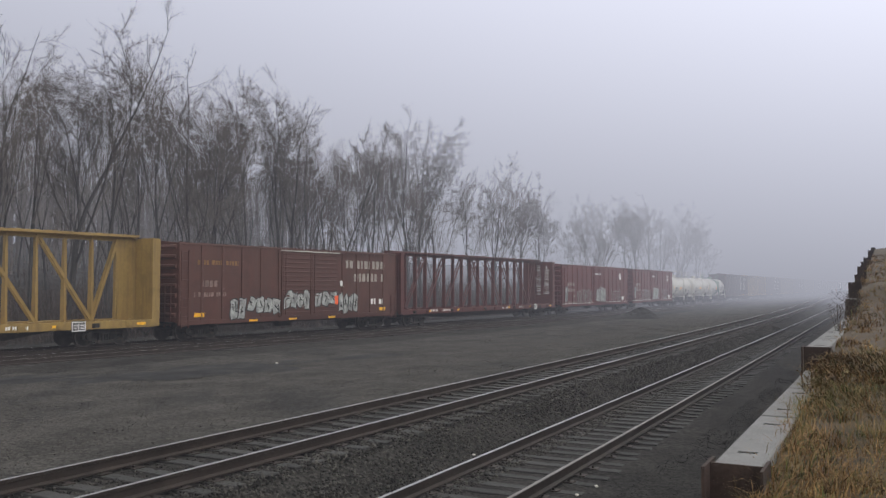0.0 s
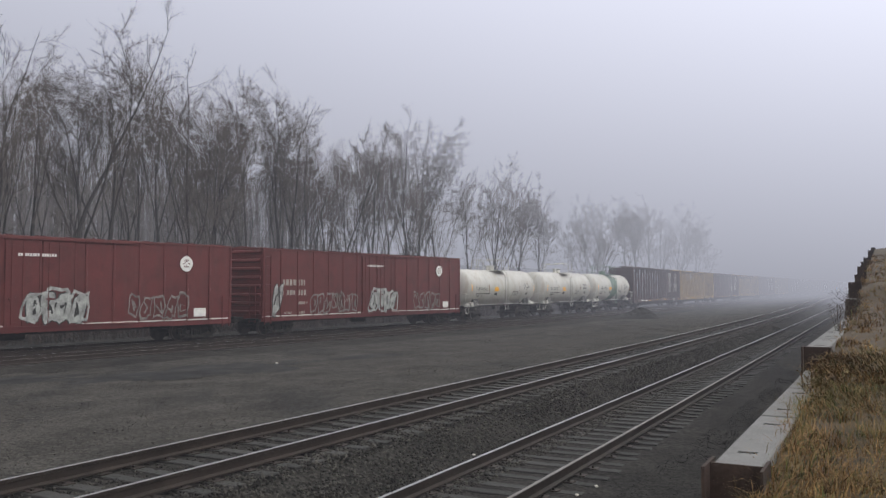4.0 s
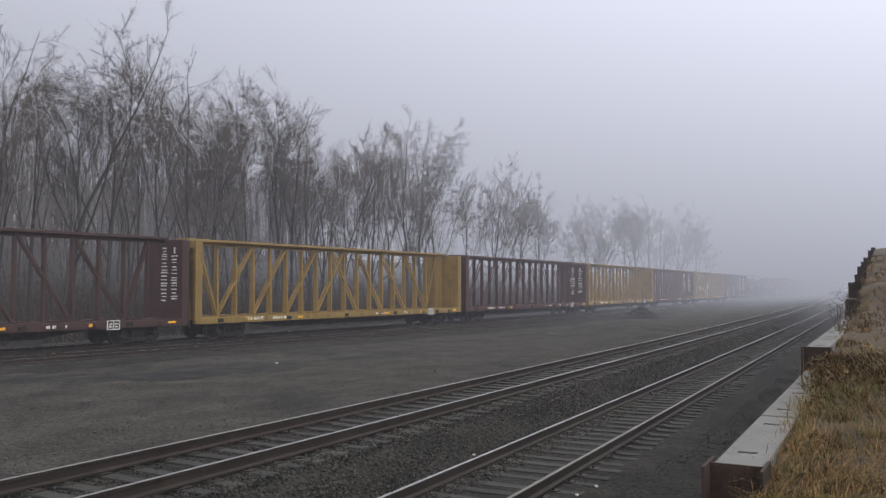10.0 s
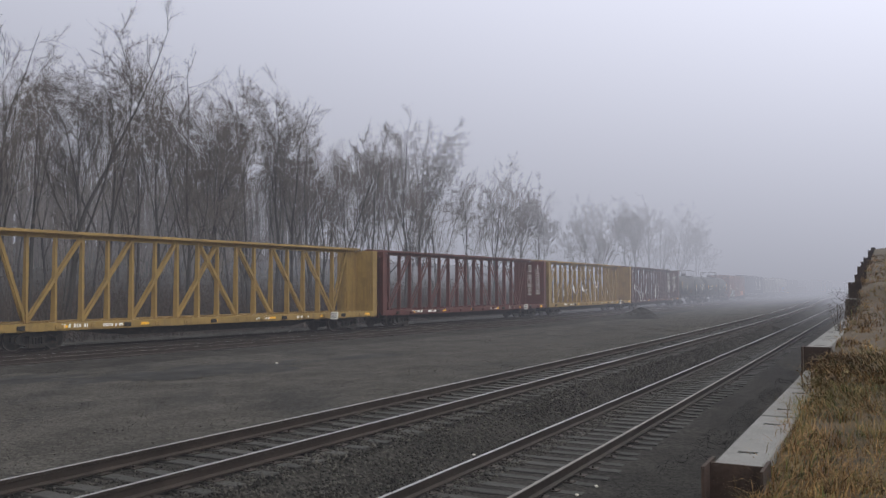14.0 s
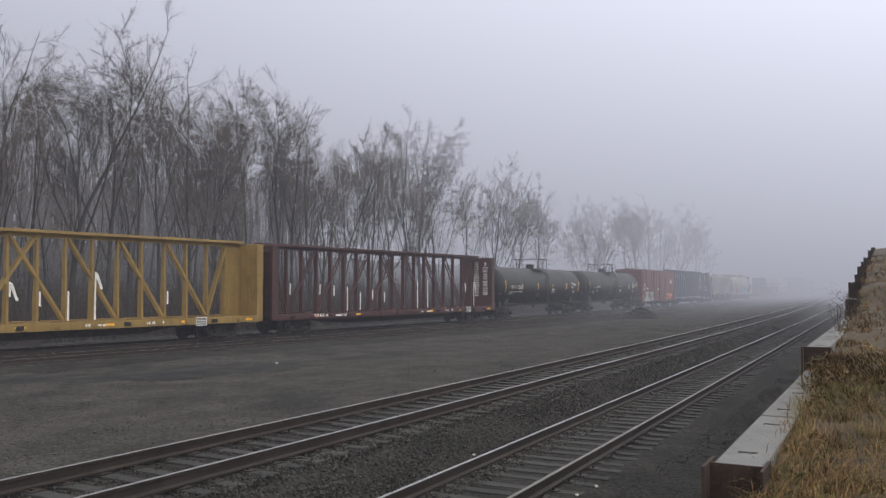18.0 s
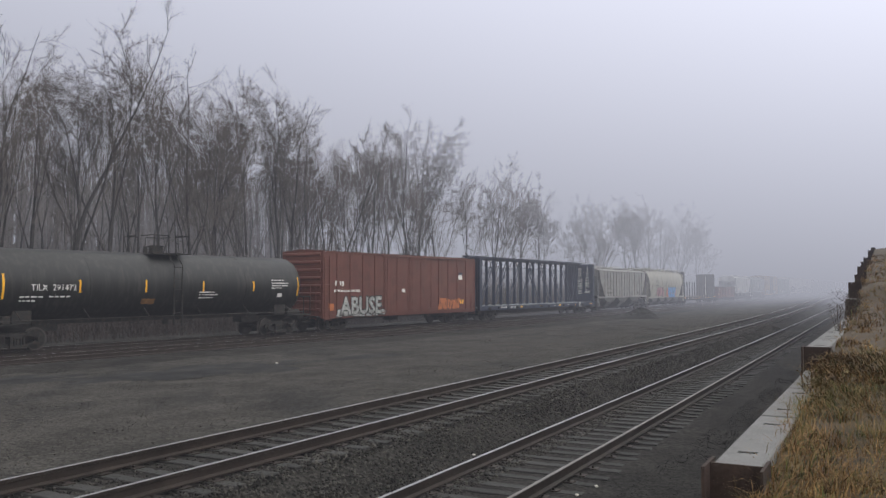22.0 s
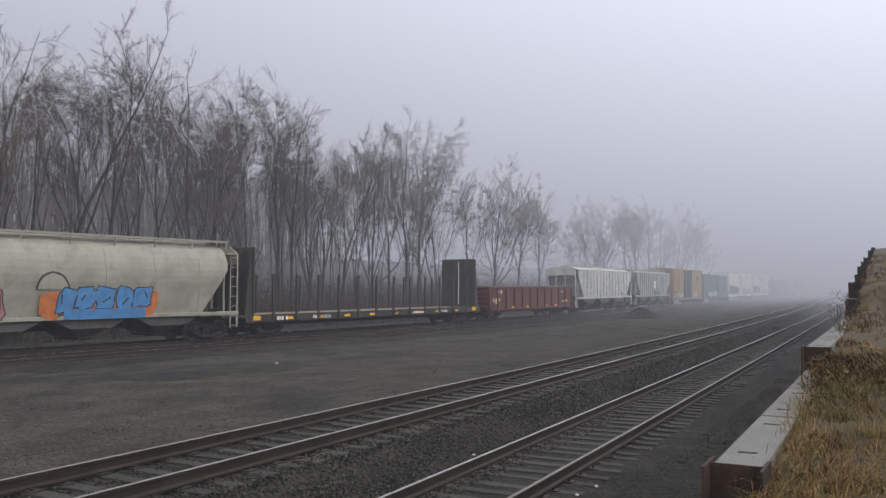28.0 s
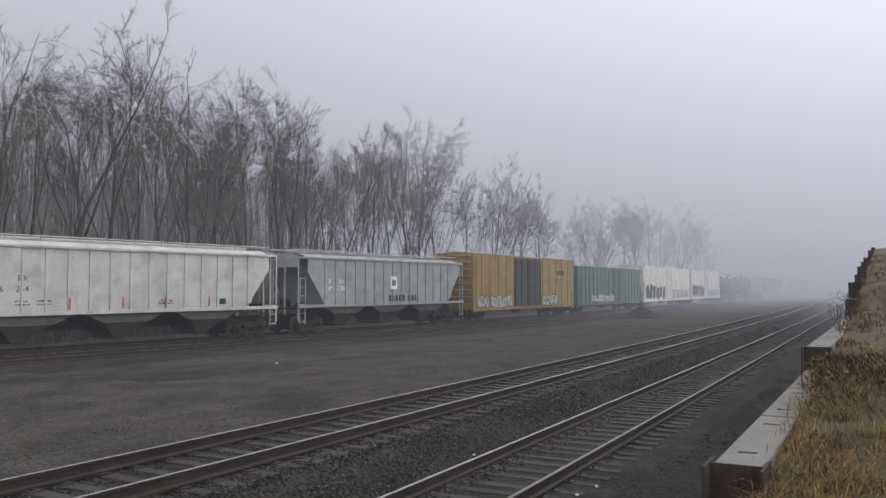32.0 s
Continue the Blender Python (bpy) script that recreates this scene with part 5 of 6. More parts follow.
        box(bm, 0.8, 1.2, *sorted((end * (hl - 1.1), end * (hl - 0.75))), 1.08, 1.4, 0.03)
        part("brake_gear", bm, hm if white else M_IRON, car)
    bm = bmesh.new()
    box(bm, -0.25, 0.25, -hl + 2.5, hl - 2.5, zc - r - 0.12, zc - r + 0.06)
    rod(bm, (0.0, 0.6, zc - r - 0.35), (0.0, 0.6, zc - r), 0.16, 10)
    part("bottom_outlet", bm, M_IRON, car)
    # marks that follow the round shell
    def curved(name, y0, y1, z0, z1, m, out=0.006):
        bmm = bmesh.new()
        n = 4
        rows = []
        for i in range(n + 1):
            z = z0 + (z1 - z0) * i / n
            x = math.sqrt(max(0.01, (r + out) ** 2 - (z - zc) ** 2))
            rows.append((bmm.verts.new((x, y0, z)), bmm.verts.new((x, y1, z))))
        for i in range(n):
            bmm.faces.new((rows[i][0], rows[i][1], rows[i + 1][1], rows[i + 1][0]))
        part(name, bmm, m, car)
    fg = P_MARK_K if white else P_MARK_W
    n = 5 if white else 6
    for i in range(n):
        y = -hl + 0.62 + (2 * hl - 1.24) * i / (n - 1)
        tall = 0.5 if i in (0, n - 1) and not white else 0.26
        curved("reflector", y - 0.045, y + 0.045, zc - 0.05 - tall, zc - 0.05 + tall, P_MARK_Y if i in (0, n - 1) or not white else P_TAPE)
    if number:
        # writing bent round the shell
        me = letters(number).copy()
        me.materials.clear()
        me.materials.append(fg)
        hh = nh * 1.35
        for v in me.vertices:
            yy, zz = -hl + ny + v.co.x * hh, zc - 0.22 + v.co.y * hh
            v.co = (math.sqrt((r + 0.028) ** 2 - (zz - zc) ** 2), yy, zz)
        hang("lettering", me, car)
    rng = random.Random(len(number) + int(a))
    for y0, w, z, hh in ((-hl + 1.3, 0.9, zc - 0.5, 0.06), (-hl + 2.5, 0.9, zc - 0.5, 0.06), (-hl + 1.3, 0.7, zc - 0.66, 0.06), (hl - 2.6, 0.8, zc + 0.25, 0.05), (hl - 2.6, 1.1, zc + 0.1, 0.05), (hl - 2.6, 1.1, zc - 0.04, 0.05),
                         (hl - 2.6, 0.6, zc - 0.16, 0.05), (1.4, 0.9, zc - 0.35, 0.05), (1.4, 1.1, zc - 0.48, 0.05), (1.4, 0.8, zc - 0.62, 0.05)):
        y = y0
        while y < y0 + w:
            q = rng.uniform(0.08, 0.3)
            curved("stencil_bar", y, y + q, z, z + hh, fg)
            y += q + 0.06
    curved("placard", -1.75, -1.05, *((zc - 0.3, zc + 0.02) if white else (zc - 0.85, zc - 0.6)), P_MARK_Y if white else P_FADEDY)
    if white:
        curved("placard", -1.65, -1.2, zc - 0.6, zc - 0.42, fg)
    curved("placard", hl - 2.1, hl - 1.75, zc - 0.6, zc - 0.42, P_MARK_K if white else P_MARK_W)
    running_gear(car, L, 1.75)
    couple(car, (a + b) / 2)
    return car


# ---- covered hoppers ----
def hopper(a, b, mat, label, ribs=14, eave=4.15, low=1.56, curved=False, bays=3, roof_z=4.45, walk_mat=None):
    L = b - a
    car = thing("covered_hopper", label, "hopper car", "cars of the freight train")
    W = 1.52
    hl = L / 2
    e_top, e_low = hl - 0.75, hl - 2.2   # the body's length above and at the foot of the slope sheets
    if curved:
        prof = []
        for i in range(11):
            t = -0.35 + (math.pi / 2 + 0.35) * i / 10
            prof.append((0.62 + 0.93 * math.cos(t), 3.0 + 1.55 * math.sin(t)))
        half = [(1.36, low)] + prof
    else:
        half = [(W, low), (W, eave), (0.95, roof_z - 0.05)]
    outline = half + [(-x, z) for x, z in half[::-1]]
    zt = max(z for _, z in outline)

    def y_at(z):
        return e_low + (e_top - e_low) * min(1, max(0, (z - low) / ((eave - 0.75) - low)))

    bm = bmesh.new()
    zs = outline
    A = [bm.verts.new((x, -y_at(z), z)) for x, z in zs]
    B = [bm.verts.new((x, y_at(z), z)) for x, z in zs]
    n = len(zs)
    for i in range(n):
        j = (i + 1) % n
        bm.faces.new((A[i], A[j], B[j], B[i]))
    bm.faces.new(A[::-1])
    bm.faces.new(B)
    bmesh.ops.triangulate(bm, faces=[f for f in bm.faces if len(f.verts) > 4])
    bmesh.ops.recalc_face_normals(bm, faces=bm.faces)
    part("body", bm, mat, car, smooth=False)
    if not curved:
        for sx in (-1, 1):
            for i in range(ribs + 1):
                y = -e_low + 2 * e_low * i / ribs
                bm = bmesh.new()
                box(bm, *sorted((sx * W, sx * (W + 0.06))), y - 0.035, y + 0.035, low, eave - 0.03)
                part("side_post", bm, mat, car)
            for end in (-1, 1):
                bm = bmesh.new()
                v = [(e_low, low + 0.02), (e_top, eave - 0.75), (e_top, eave), (e_low, eave)]
                vs = [bm.verts.new((sx * (W + 0.012), end * y, z)) for y, z in v]
                ws = [bm.verts.new((sx * (W - 0.03), end * y, z)) for y, z in v]
                bm.faces.new(vs)
                bm.faces.new(ws[::-1])
                for i in range(4):
                    bm.faces.new((vs[i], ws[i], ws[(i + 1) % 4], vs[(i + 1) % 4]))
                bmesh.ops.recalc_face_normals(bm, faces=bm.faces)
                part("gusset_sheet", bm, mat, car)
    else:
        for i in range(7):
            y = -e_low + 0.3 + (2 * e_low - 0.6) * i / 6
            bm = bmesh.new()
            ring = [(x * 1.004 + (0.006 if x > 0 else -0.006), z + 0.004) for x, z in outline]
            prism(bm, ring, y - 0.02, y + 0.02)
            part("weld_seam", bm, mat, car)
    # side sills along the foot, top chord
    for sx in (-1, 1):
        bm = bmesh.new()
        x0, x1 = sorted((sx * (W - 0.14), sx * (W + 0.03)))
        box(bm, x0, x1, -hl + 0.1, hl - 0.1, low - 0.16, low, 0.012)
        part("side_sill", bm, mat, car)
        bm = bmesh.new()
        if not curved:
            box(bm, *sorted((sx * (W - 0.06), sx * (W + 0.08))), -hl + 0.3, hl - 0.3, eave - 0.06, eave + 0.06, 0.012)
            part("top_chord", bm, mat, car)
        else:
            for i in range(10):
                y = -hl + 0.6 + (L - 1.2) * i / 9
                bar(bm, (sx * 1.15, y, zt - 0.22), (sx * 1.15, y, zt + 0.22), 0.05)
            box(bm, *sorted((sx * 1.12, sx * 1.18)), -hl + 0.5, hl - 0.5, zt + 0.16, zt + 0.24)
            part("roof_rail", bm, mat, car)
    # running boards and hatches on the roof
    wm = walk_mat or mat
    zr = zt + (0.20 if not curved else 0.22)
    for sx in (-1, 1):
        bm = bmesh.new()
        box(bm, *sorted((sx * 0.55, sx * 1.0)), -hl + 0.2, hl - 0.2, zr, zr + 0.035)
        rb = part("running_board", bm, wm, car)
        bm = bmesh.new()
        bar(bm, (sx * 0.78, 0, zt - 0.1), (sx * 0.78, 0, zr), 0.05)
        bracket = bpy.data.meshes.new("bracket")
        bm.to_mesh(bracket)
        bm.free()
        bracket.materials.append(mat)
        for i in range(12):
            hang("bracket", bracket, rb, at=pose(0, -hl + 0.9 + (L - 1.8) * i / 11, 0))
    bm = bmesh.new()
    box(bm, -0.36, 0.36, -hl + 1.2, hl - 1.2, zt - 0.02, zt + 0.16, 0.03)
    part("trough_hatch", bm, mat, car)
    # open ends: stub posts, ladders, platform, slope sheets
    for end in (-1, 1):
        ye = end * (hl - 0.12)
        bm = bmesh.new()
        box(bm, -1.45, 1.45, *sorted((end * (hl - 0.05), end * (e_low - 0.2))), low - 0.22, low - 0.15)
        part("end_platform", bm, M_IRON if not curved else mat, car)
        for sx in (-1, 1):
            bm = bmesh.new()
            bar(bm, (sx * 1.44, ye, 0.7), (sx * 1.44, ye, eave), 0.06)
            part("corner_post", bm, mat, car)
            ladder(car, sx * 1.5, end * (hl - 0.4), 0.55, eave - 0.1 if end > 0 else 3.1, mat)
        bm = bmesh.new()
        for x in (-0.45, 0.45):
            bar(bm, (x, ye, 1.0), (x, ye, eave - 0.3), 0.09)
        part("end_post", bm, mat, car)
        bm = bmesh.new()
        box(bm, -1.44, 1.44, *sorted((ye - end * 0.03, ye + end * 0.03)), eave - 0.55, eave, 0.01)
        prism(bm, [(-1.44, eave), (1.44, eave), (0.9, zt), (-0.9, zt)], *sorted((ye - end * 0.03, ye + end * 0.03)))
        box(bm, -1.44, 1.44, *sorted((ye, end * e_top)), eave - 0.06, eave)
        part("end_sheet", bm, mat, car)
        bm = bmesh.new()
        rod(bm, (0.5, end * (hl - 1.0), low), (1.2, end * (hl - 1.0), low), 0.14, 10)
        rod(bm, (-0.3, end * (hl - 1.2), low + 0.1), (-0.3, end * (hl - 0.8), low + 0.1), 0.25, 12)
        part("brake_gear", bm, M_IRON, car)
    # outlet bays under the body
    for i in range(bays):
        c = -e_low + 2 * e_low * (i + 0.5) / bays
        hw = e_low / bays * 0.97
        bm = bmesh.new()
        topv = [(-1.36, -hw), (1.36, -hw), (1.36, hw), (-1.36, hw)]
        lowv = [(-0.75, -0.32), (0.75, -0.32), (0.75, 0.32), (-0.75, 0.32)]
        T = [bm.verts.new((x, c + y, low - 0.1)) for x, y in topv]
        M2 = [bm.verts.new((x * 0.98, c + y * 0.5, low - 0.55)) for x, y in topv]
        U = [bm.verts.new((x, c + y, 0.42)) for x, y in lowv]
        for p, q in ((T, M2), (M2, U)):
            for k in range(4):
                bm.faces.new((p[k], p[(k + 1) % 4], q[(k + 1) % 4], q[k]))
        bm.faces.new(U)
        bm.faces.new(T[::-1])
        bmesh.ops.recalc_face_normals(bm, faces=bm.faces)
        # shade from the body above is put into the bay's darker paint
        bay = part("outlet_bay", bm, P_SHADE_GRIME, car)
        bm = bmesh.new()
        box(bm, -0.85, 0.85, c - 0.36, c + 0.36, 0.30, 0.42, 0.02)
        rod(bm, (0.6, c - 0.36, 0.36), (0.95, c - 0.36, 0.36), 0.05, 8)
        part("gate", bm, M_IRON, bay)
    bm = bmesh.new()
    box(bm, -0.3, 0.3, -hl + 0.2, hl - 0.2, 0.72, 1.05)
    part("centre_sill", bm, M_IRON, car)
    running_gear(car, L, 1.55)
    couple(car, (a + b) / 2)
    return car, L


# ---- gondola and bulkhead flat ----
def gondola(a, b, mat, label):
    L = b - a
    car = thing("gondola", label, "gondola car", "cars of the freight train")
    W, top, low = 1.5, 2.58, 0.80
    for sx in (-1, 1):
        bm = bmesh.new()
        box(bm, *sorted((sx * (W - 0.05), sx * W)), -L / 2, L / 2, low, top - 0.05)
        part("side_wall", bm, mat, car)
        bm = bmesh.new()
        box(bm, *sorted((sx * (W - 0.08), sx * (W + 0.1))), -L / 2, L / 2, top - 0.16, top, 0.02)
        part("top_rail", bm, mat, car)
        for i in range(12):
            y = -L / 2 + 0.12 + (L - 0.24) * i / 11
            bm = bmesh.new()
            prism_y = [(sx * (W - 0.01), low), (sx * (W + 0.1), low + 0.08), (sx * (W + 0.1), top - 0.18), (sx * (W - 0.01), top - 0.1)]
            prism(bm, prism_y, y - 0.07, y + 0.07)
            part("side_post", bm, mat, car)
        bm = bmesh.new()
        box(bm, *sorted((sx * (W - 0.1), sx * (W + 0.08))), -L / 2, L / 2, low - 0.06, low + 0.06)
        part("side_sill", bm, mat, car)
    for end in (-1, 1):
        y = end * L / 2
        bm = bmesh.new()
        box(bm, -W, W, *sorted((y - end * 0.05, y)), low, top)
        wall = part("end_wall", bm, mat, car)
        for i in range(5):
            z = low + 0.25 + i * 0.36
            bm = bmesh.new()
            rod(bm, (-W + 0.1, y, z), (W - 0.1, y, z), 0.09, 8)
            part("end_fold", bm, mat, wall)
        ladder(car, 1.62, end * (L / 2 - 0.3), 0.45, 2.0, mat)
    bm = bmesh.new()
    box(bm, -W + 0.05, W - 0.05, -L / 2, L / 2, low, low + 0.1)
    box(bm, -0.35, 0.35, -L / 2 + 0.2, L / 2 - 0.2, 0.55, low)
    part("floor", bm, M_IRON, car)
    for i, y in enumerate((-L / 2 + 1.3, -L / 2 + 4.2, -L / 2 + 6.8, 2.4, 4.4, L / 2 - 1.6)):
        big = i in (0, 5)
        mark(car, "reflector", y, y + (0.55 if big else 0.42), low + (0.42 if big else 0.1), low + (0.62 if big else 0.2), P_MARK_Y, W + 0.002)
    running_gear(car, L, 1.9)
    couple(car, (a + b) / 2)
    return car, L


def bulkhead_flat(a, b, mat, label):
    L = b - a
    car = thing("bulkhead_flatcar", label, "flatcar", "cars of the freight train")
    W, deck = 1.45, 1.10
    bm = bmesh.new()
    box(bm, -W + 0.05, W - 0.05, -L / 2, L / 2, deck - 0.12, deck - 0.05)
    floor = part("deck", bm, P_DECK, car)
    n = 60
    bm = bmesh.new()
    box(bm, -W, W, -L / n / 2, L / n / 2 - 0.015, deck - 0.05, deck)
    board = bpy.data.meshes.new("deck_board")
    bm.to_mesh(board)
    bm.free()
    board.materials.append(P_DECK)
    for i in range(n):
        hang("deck_board", board, floor, at=pose(0, -L / 2 + L * (i + 0.5) / n, 0))
    for sx in (-1, 1):
        bm = bmesh.new()
        prof = [(-L / 2, deck - 0.06), (-L / 2, deck - 0.34), (L / 2, deck - 0.34), (L / 2, deck - 0.06)]
        box(bm, *sorted((sx * (W - 0.04), sx * (W + 0.02))), -L / 2, L / 2, deck - 0.36, deck + 0.02)
        part("side_sill", bm, mat, car)
        for i in range(12):
            y = -L / 2 + 1.9 + (L - 3.8) * i / 11
            bm = bmesh.new()
            bar(bm, (sx * (W + 0.04), y, deck - 0.3), (sx * (W + 0.04), y, 3.22), 0.09, 0.12)
            st = part("stake", bm, mat, car)
            bm = bmesh.new()
            box(bm, *sorted((sx * W, sx * (W + 0.12))), y - 0.1, y + 0.1, deck - 0.3, deck - 0.02)
            part("stake_pocket", bm, mat, st)
    for end in (-1, 1):
        y = end * (L / 2 - 0.5)
        bm = bmesh.new()
        box(bm, -W, W, *sorted((y - end * 0.12, y)), deck, 4.58, 0.02)
        bh = part("bulkhead", bm, mat, car)
        for x in (-1.3, -0.65, 0.0, 0.65, 1.3):
            bm = bmesh.new()
            vs = [(y, 4.4), (y + end * 0.12, 4.4), (y + end * 0.48, deck), (y, deck)]
            f0 = [bm.verts.new((x - 0.06, q, z)) for q, z in vs]
            f1 = [bm.verts.new((x + 0.06, q, z)) for q, z in vs]
            bm.faces.new(f0)
            bm.faces.new(f1[::-1])
            for i in range(4):
                bm.faces.new((f0[i], f1[i], f1[(i + 1) % 4], f0[(i + 1) % 4]))
            bmesh.ops.recalc_face_normals(bm, faces=bm.faces)
            part("bulkhead_brace", bm, mat, bh)
    bm = bmesh.new()
    box(bm, 0.02, 0.07, L / 2 - 0.63, L / 2 - 0.625, deck + 0.2, 4.4)
    part("reflector_strip", bm, P_MARK_W, car, "dashed white strip on the bulkhead")
    bm = bmesh.new()
    box(bm, -0.4, 0.4, -L / 2 + 0.3, L / 2 - 0.3, 0.5, deck - 0.06)
    part("centre_sill", bm, M_IRON, car)
    for i in range(10):
        y = -L / 2 + 0.5 + (L - 1.6) * i / 9
        mark(car, "reflector", y, y + 0.5, deck - 0.26, deck - 0.08 + (0.06 if i in (0, 9) else -0.05), P_MARK_Y, W + 0.022)
    running_gear(car, L, 2.0)
    couple(car, (a + b) / 2)
    return car, L


# ---- the train, car by car, from the front ----
def build_train():
    ycar = centrebeam(P_YELLOW, "yellow centre-beam lumber car, empty, with rusty worn paint", style="yellow", post_w=0.10)
    rcar = centrebeam(P_MAROON, "maroon centre-beam lumber car, empty, with white stencils", style="red")
    fcar = centrebeam(P_RED, "faded red centre-beam lumber car, empty and weathered", style="red")
    dcar = centrebeam(P_DARKRED, "dark brown centre-beam lumber car, empty and grimy", style="red")
    bcar = centrebeam(P_BLUE, "dark blue centre-beam lumber car, empty, with pale deck", style="red", posts=18, post_w=0.07, deck_mat=P_GREY2)
    tied = pose(0, 0, 0)
    for base, a, b in ((ycar, -1.7, 21.8), (fcar, 40.75, 64.1), (dcar, 147.9, 171.3), (ycar, 172.1, 195.7), (rcar, 196.75, 220.3), (ycar, 221.05, 244.55),
                       (fcar, 245.6, 269.05), (ycar, 270.1, 293.65), (rcar, 294.75, 318.15), (bcar, 374.8, 398.2)):
        c = base if not [1 for o, _ in TRAIN if o == base] else copy_thing(base, tied)
        couple(c, (a + b) / 2)
        if a in (270.1, 294.75):
            # torn white wrapping left on the posts
            rng = random.Random(int(a))
            n = 0
            for q in sorted([o for o in c.children if o.name.startswith("post")], key=lambda o: o.location.y):
                n += 1
                if rng.random() < (0.6 if a < 290 else 0.55):
                    bm = bmesh.new()
                    z1 = 1.3 + rng.uniform(0.6, 2.0)
                    y = q.location.y
                    box(bm, 0.33, 0.345, y - 0.05, y + 0.03, 1.12 if rng.random() < 0.6 else z1 - 0.6, z1)
                    if rng.random() < 0.12:
                        bar(bm, (0.35, y + 0.02, z1 - 0.05), (0.38, y + 0.28, z1 - 0.75), 0.012, 0.12)
                    part("torn_wrapping", bm, P_MARK_W, c, "torn strip of white plastic wrapping")

    # brown double-door boxcar with graffiti
    car, L = boxcar(22.98, 39.91, P_BROWN, "oxide-brown boxcar with ribbed double doors and white graffiti", ribs=13, door=(-1.75, 2.75), door_style="ribbed", top=4.66)
    hl = L / 2
    bars(car, [(3.55, 7.2, 3.62, 0.46), (4.3, 7.1, 2.86, 0.46)], P_FADED, 1.512, "faded_lettering", 4)
    bars(car, [(-hl + 1.3, -hl + 2.4, 2.55, 0.3), (-hl + 0.9, -hl + 2.9, 2.08, 0.2)], P_FAINT, 1.506, seed=5)
    bars(car, [(-hl + 1.1, -hl + 3.7, 3.6, 0.22)], P_FADEDY, 1.506, seed=6)
    mark(car, "door_head_strip", -1.9, 2.9, 4.44, 4.49, P_DIRTYWHITE, 1.612, "pale strip over the doors")
    spray(car, -hl + 3.1, -hl + 4.2, 0.86, 2.05, P_SPRAY_S, 3, 1.545, 2)
    spray(car, -hl + 4.3, -1.85, 1.15, 2.05, P_SPRAY_S, 4, 1.545, 4)
    spray(car, -1.6, 0.35, 1.3, 2.35, P_SPRAY_S, 5, 1.59, 4)
    spray(car, 0.75, 2.6, 1.45, 2.3, P_SPRAY_S, 6, 1.59, 3)
    spray(car, 2.85, 4.6, 0.95, 2.2, P_SPRAY_S, 7, 1.545, 4)
    mark(car, "placard", 2.45, 2.75, 1.55, 2.05, P_ORANGE_SIGN, 1.6, "bright orange placard")
    mark(car, "placard", 3.0, 3.2, 2.6, 2.9, P_MARK_W, 1.55)
    for y in (-hl + 0.9, -hl + 4.4, -1.2, 2.0, 6.7):
        mark(car, "reflector", y, y + 0.6, 1.12 if y < -hl + 2 or y > 5 else 0.80, 1.32 if y < -hl + 2 or y > 5 else 0.9, P_MARK_Y, 1.535)
    bars(car, [(5.9, 6.4, 1.5, 0.34), (6.7, 7.1, 1.5, 0.3)], P_MARK_W, 1.506, seed=9)

    # two red boxcars with plug doors
    for a, b, s in ((65.89, 85.47, 21), (87.55, 106.94, 31)):
        car, L = boxcar(a, b, P_BOXRED, "bright red plug-door boxcar with a round white emblem", ribs=15, door=(-1.5, 1.5), door_style="plug", top=4.60)
        hl = L / 2
        bars(car, [(-hl + 1.5, -hl + 3.2, 2.62, 0.32), (-hl + 1.4, -hl + 3.3, 2.1, 0.28), (-hl + 2.6, -hl + 3.4, 1.6, 0.16), (-hl + 1.6, -hl + 2.2, 1.1, 0.12), (-hl + 2.6, -hl + 3.2, 1.1, 0.12)], P_FADED, 1.506, seed=s)
        bars(car, [(-1.0, 0.6, 3.75, 0.12)], P_MARK_W, 1.58, seed=s + 1)
        bm = bmesh.new()
        rod(bm, (1.548, hl - 2.75, 3.62), (1.552, hl - 2.75, 3.62), 0.36, 24)
        em = part("round_emblem", bm, P_MARK_W, car, "round white emblem")
        bm = bmesh.new()
        for dy, dz, w, h in ((0, 0.13, 0.08, 0.12), (0, -0.13, 0.08, 0.12), (0.14, 0.0, 0.1, 0.05), (-0.14, 0.0, 0.1, 0.05), (0.1, 0.14, 0.06, 0.06), (-0.1, 0.14, 0.06, 0.06), (0.1, -0.14, 0.06, 0.06), (-0.1, -0.14, 0.06, 0.06)):
            box(bm, 1.553, 1.556, hl - 2.75 + dy - w / 2, hl - 2.75 + dy + w / 2, 3.62 + dz - h / 2, 3.62 + dz + h / 2)
        part("emblem_mark", bm, P_BOXRED, em)
        spray(car, -hl + 0.7, -hl + 1.35, 1.0, 2.7, P_SPRAY_S, s + 2, 1.547, 2)
        spray(car, -hl + 3.6, -1.9, 1.05, 2.35, P_SPRAY_G, s + 3, 1.547, 7, hollow=True, strokes=4)
        spray(car, -0.7, 1.9, 1.05, 2.4, P_SPRAY_S, s + 4, 1.583, 4, strokes=5)
        spray(car, -0.9, 2.1, 1.0, 2.5, P_SPRAY_S, s + 14, 1.6, 3, hollow=True, strokes=2)
        spray(car, 3.9, hl - 2.6, 1.05, 2.3, P_SPRAY_G, s + 5, 1.547, 5, hollow=True, strokes=4)
        mark(car, "painted_patch", -3.9, -3.1, 1.5, 2.2, P_BROWN, 1.506)
        mark(car, "end_number_panel", hl - 2.3, hl - 1.6, 1.15, 1.55, P_MARK_W, 1.547)
        mark(car, "side_stripe", -hl, hl, 0.99, 1.05, P_DIRTYWHITE, 1.502)

    # three white tank cars
    tankcar(108.2, 120.5, P_WHITE, "white tank car with rust-stained manway and black lettering", number="TILX 100533", ny=1.05, nh=0.26)
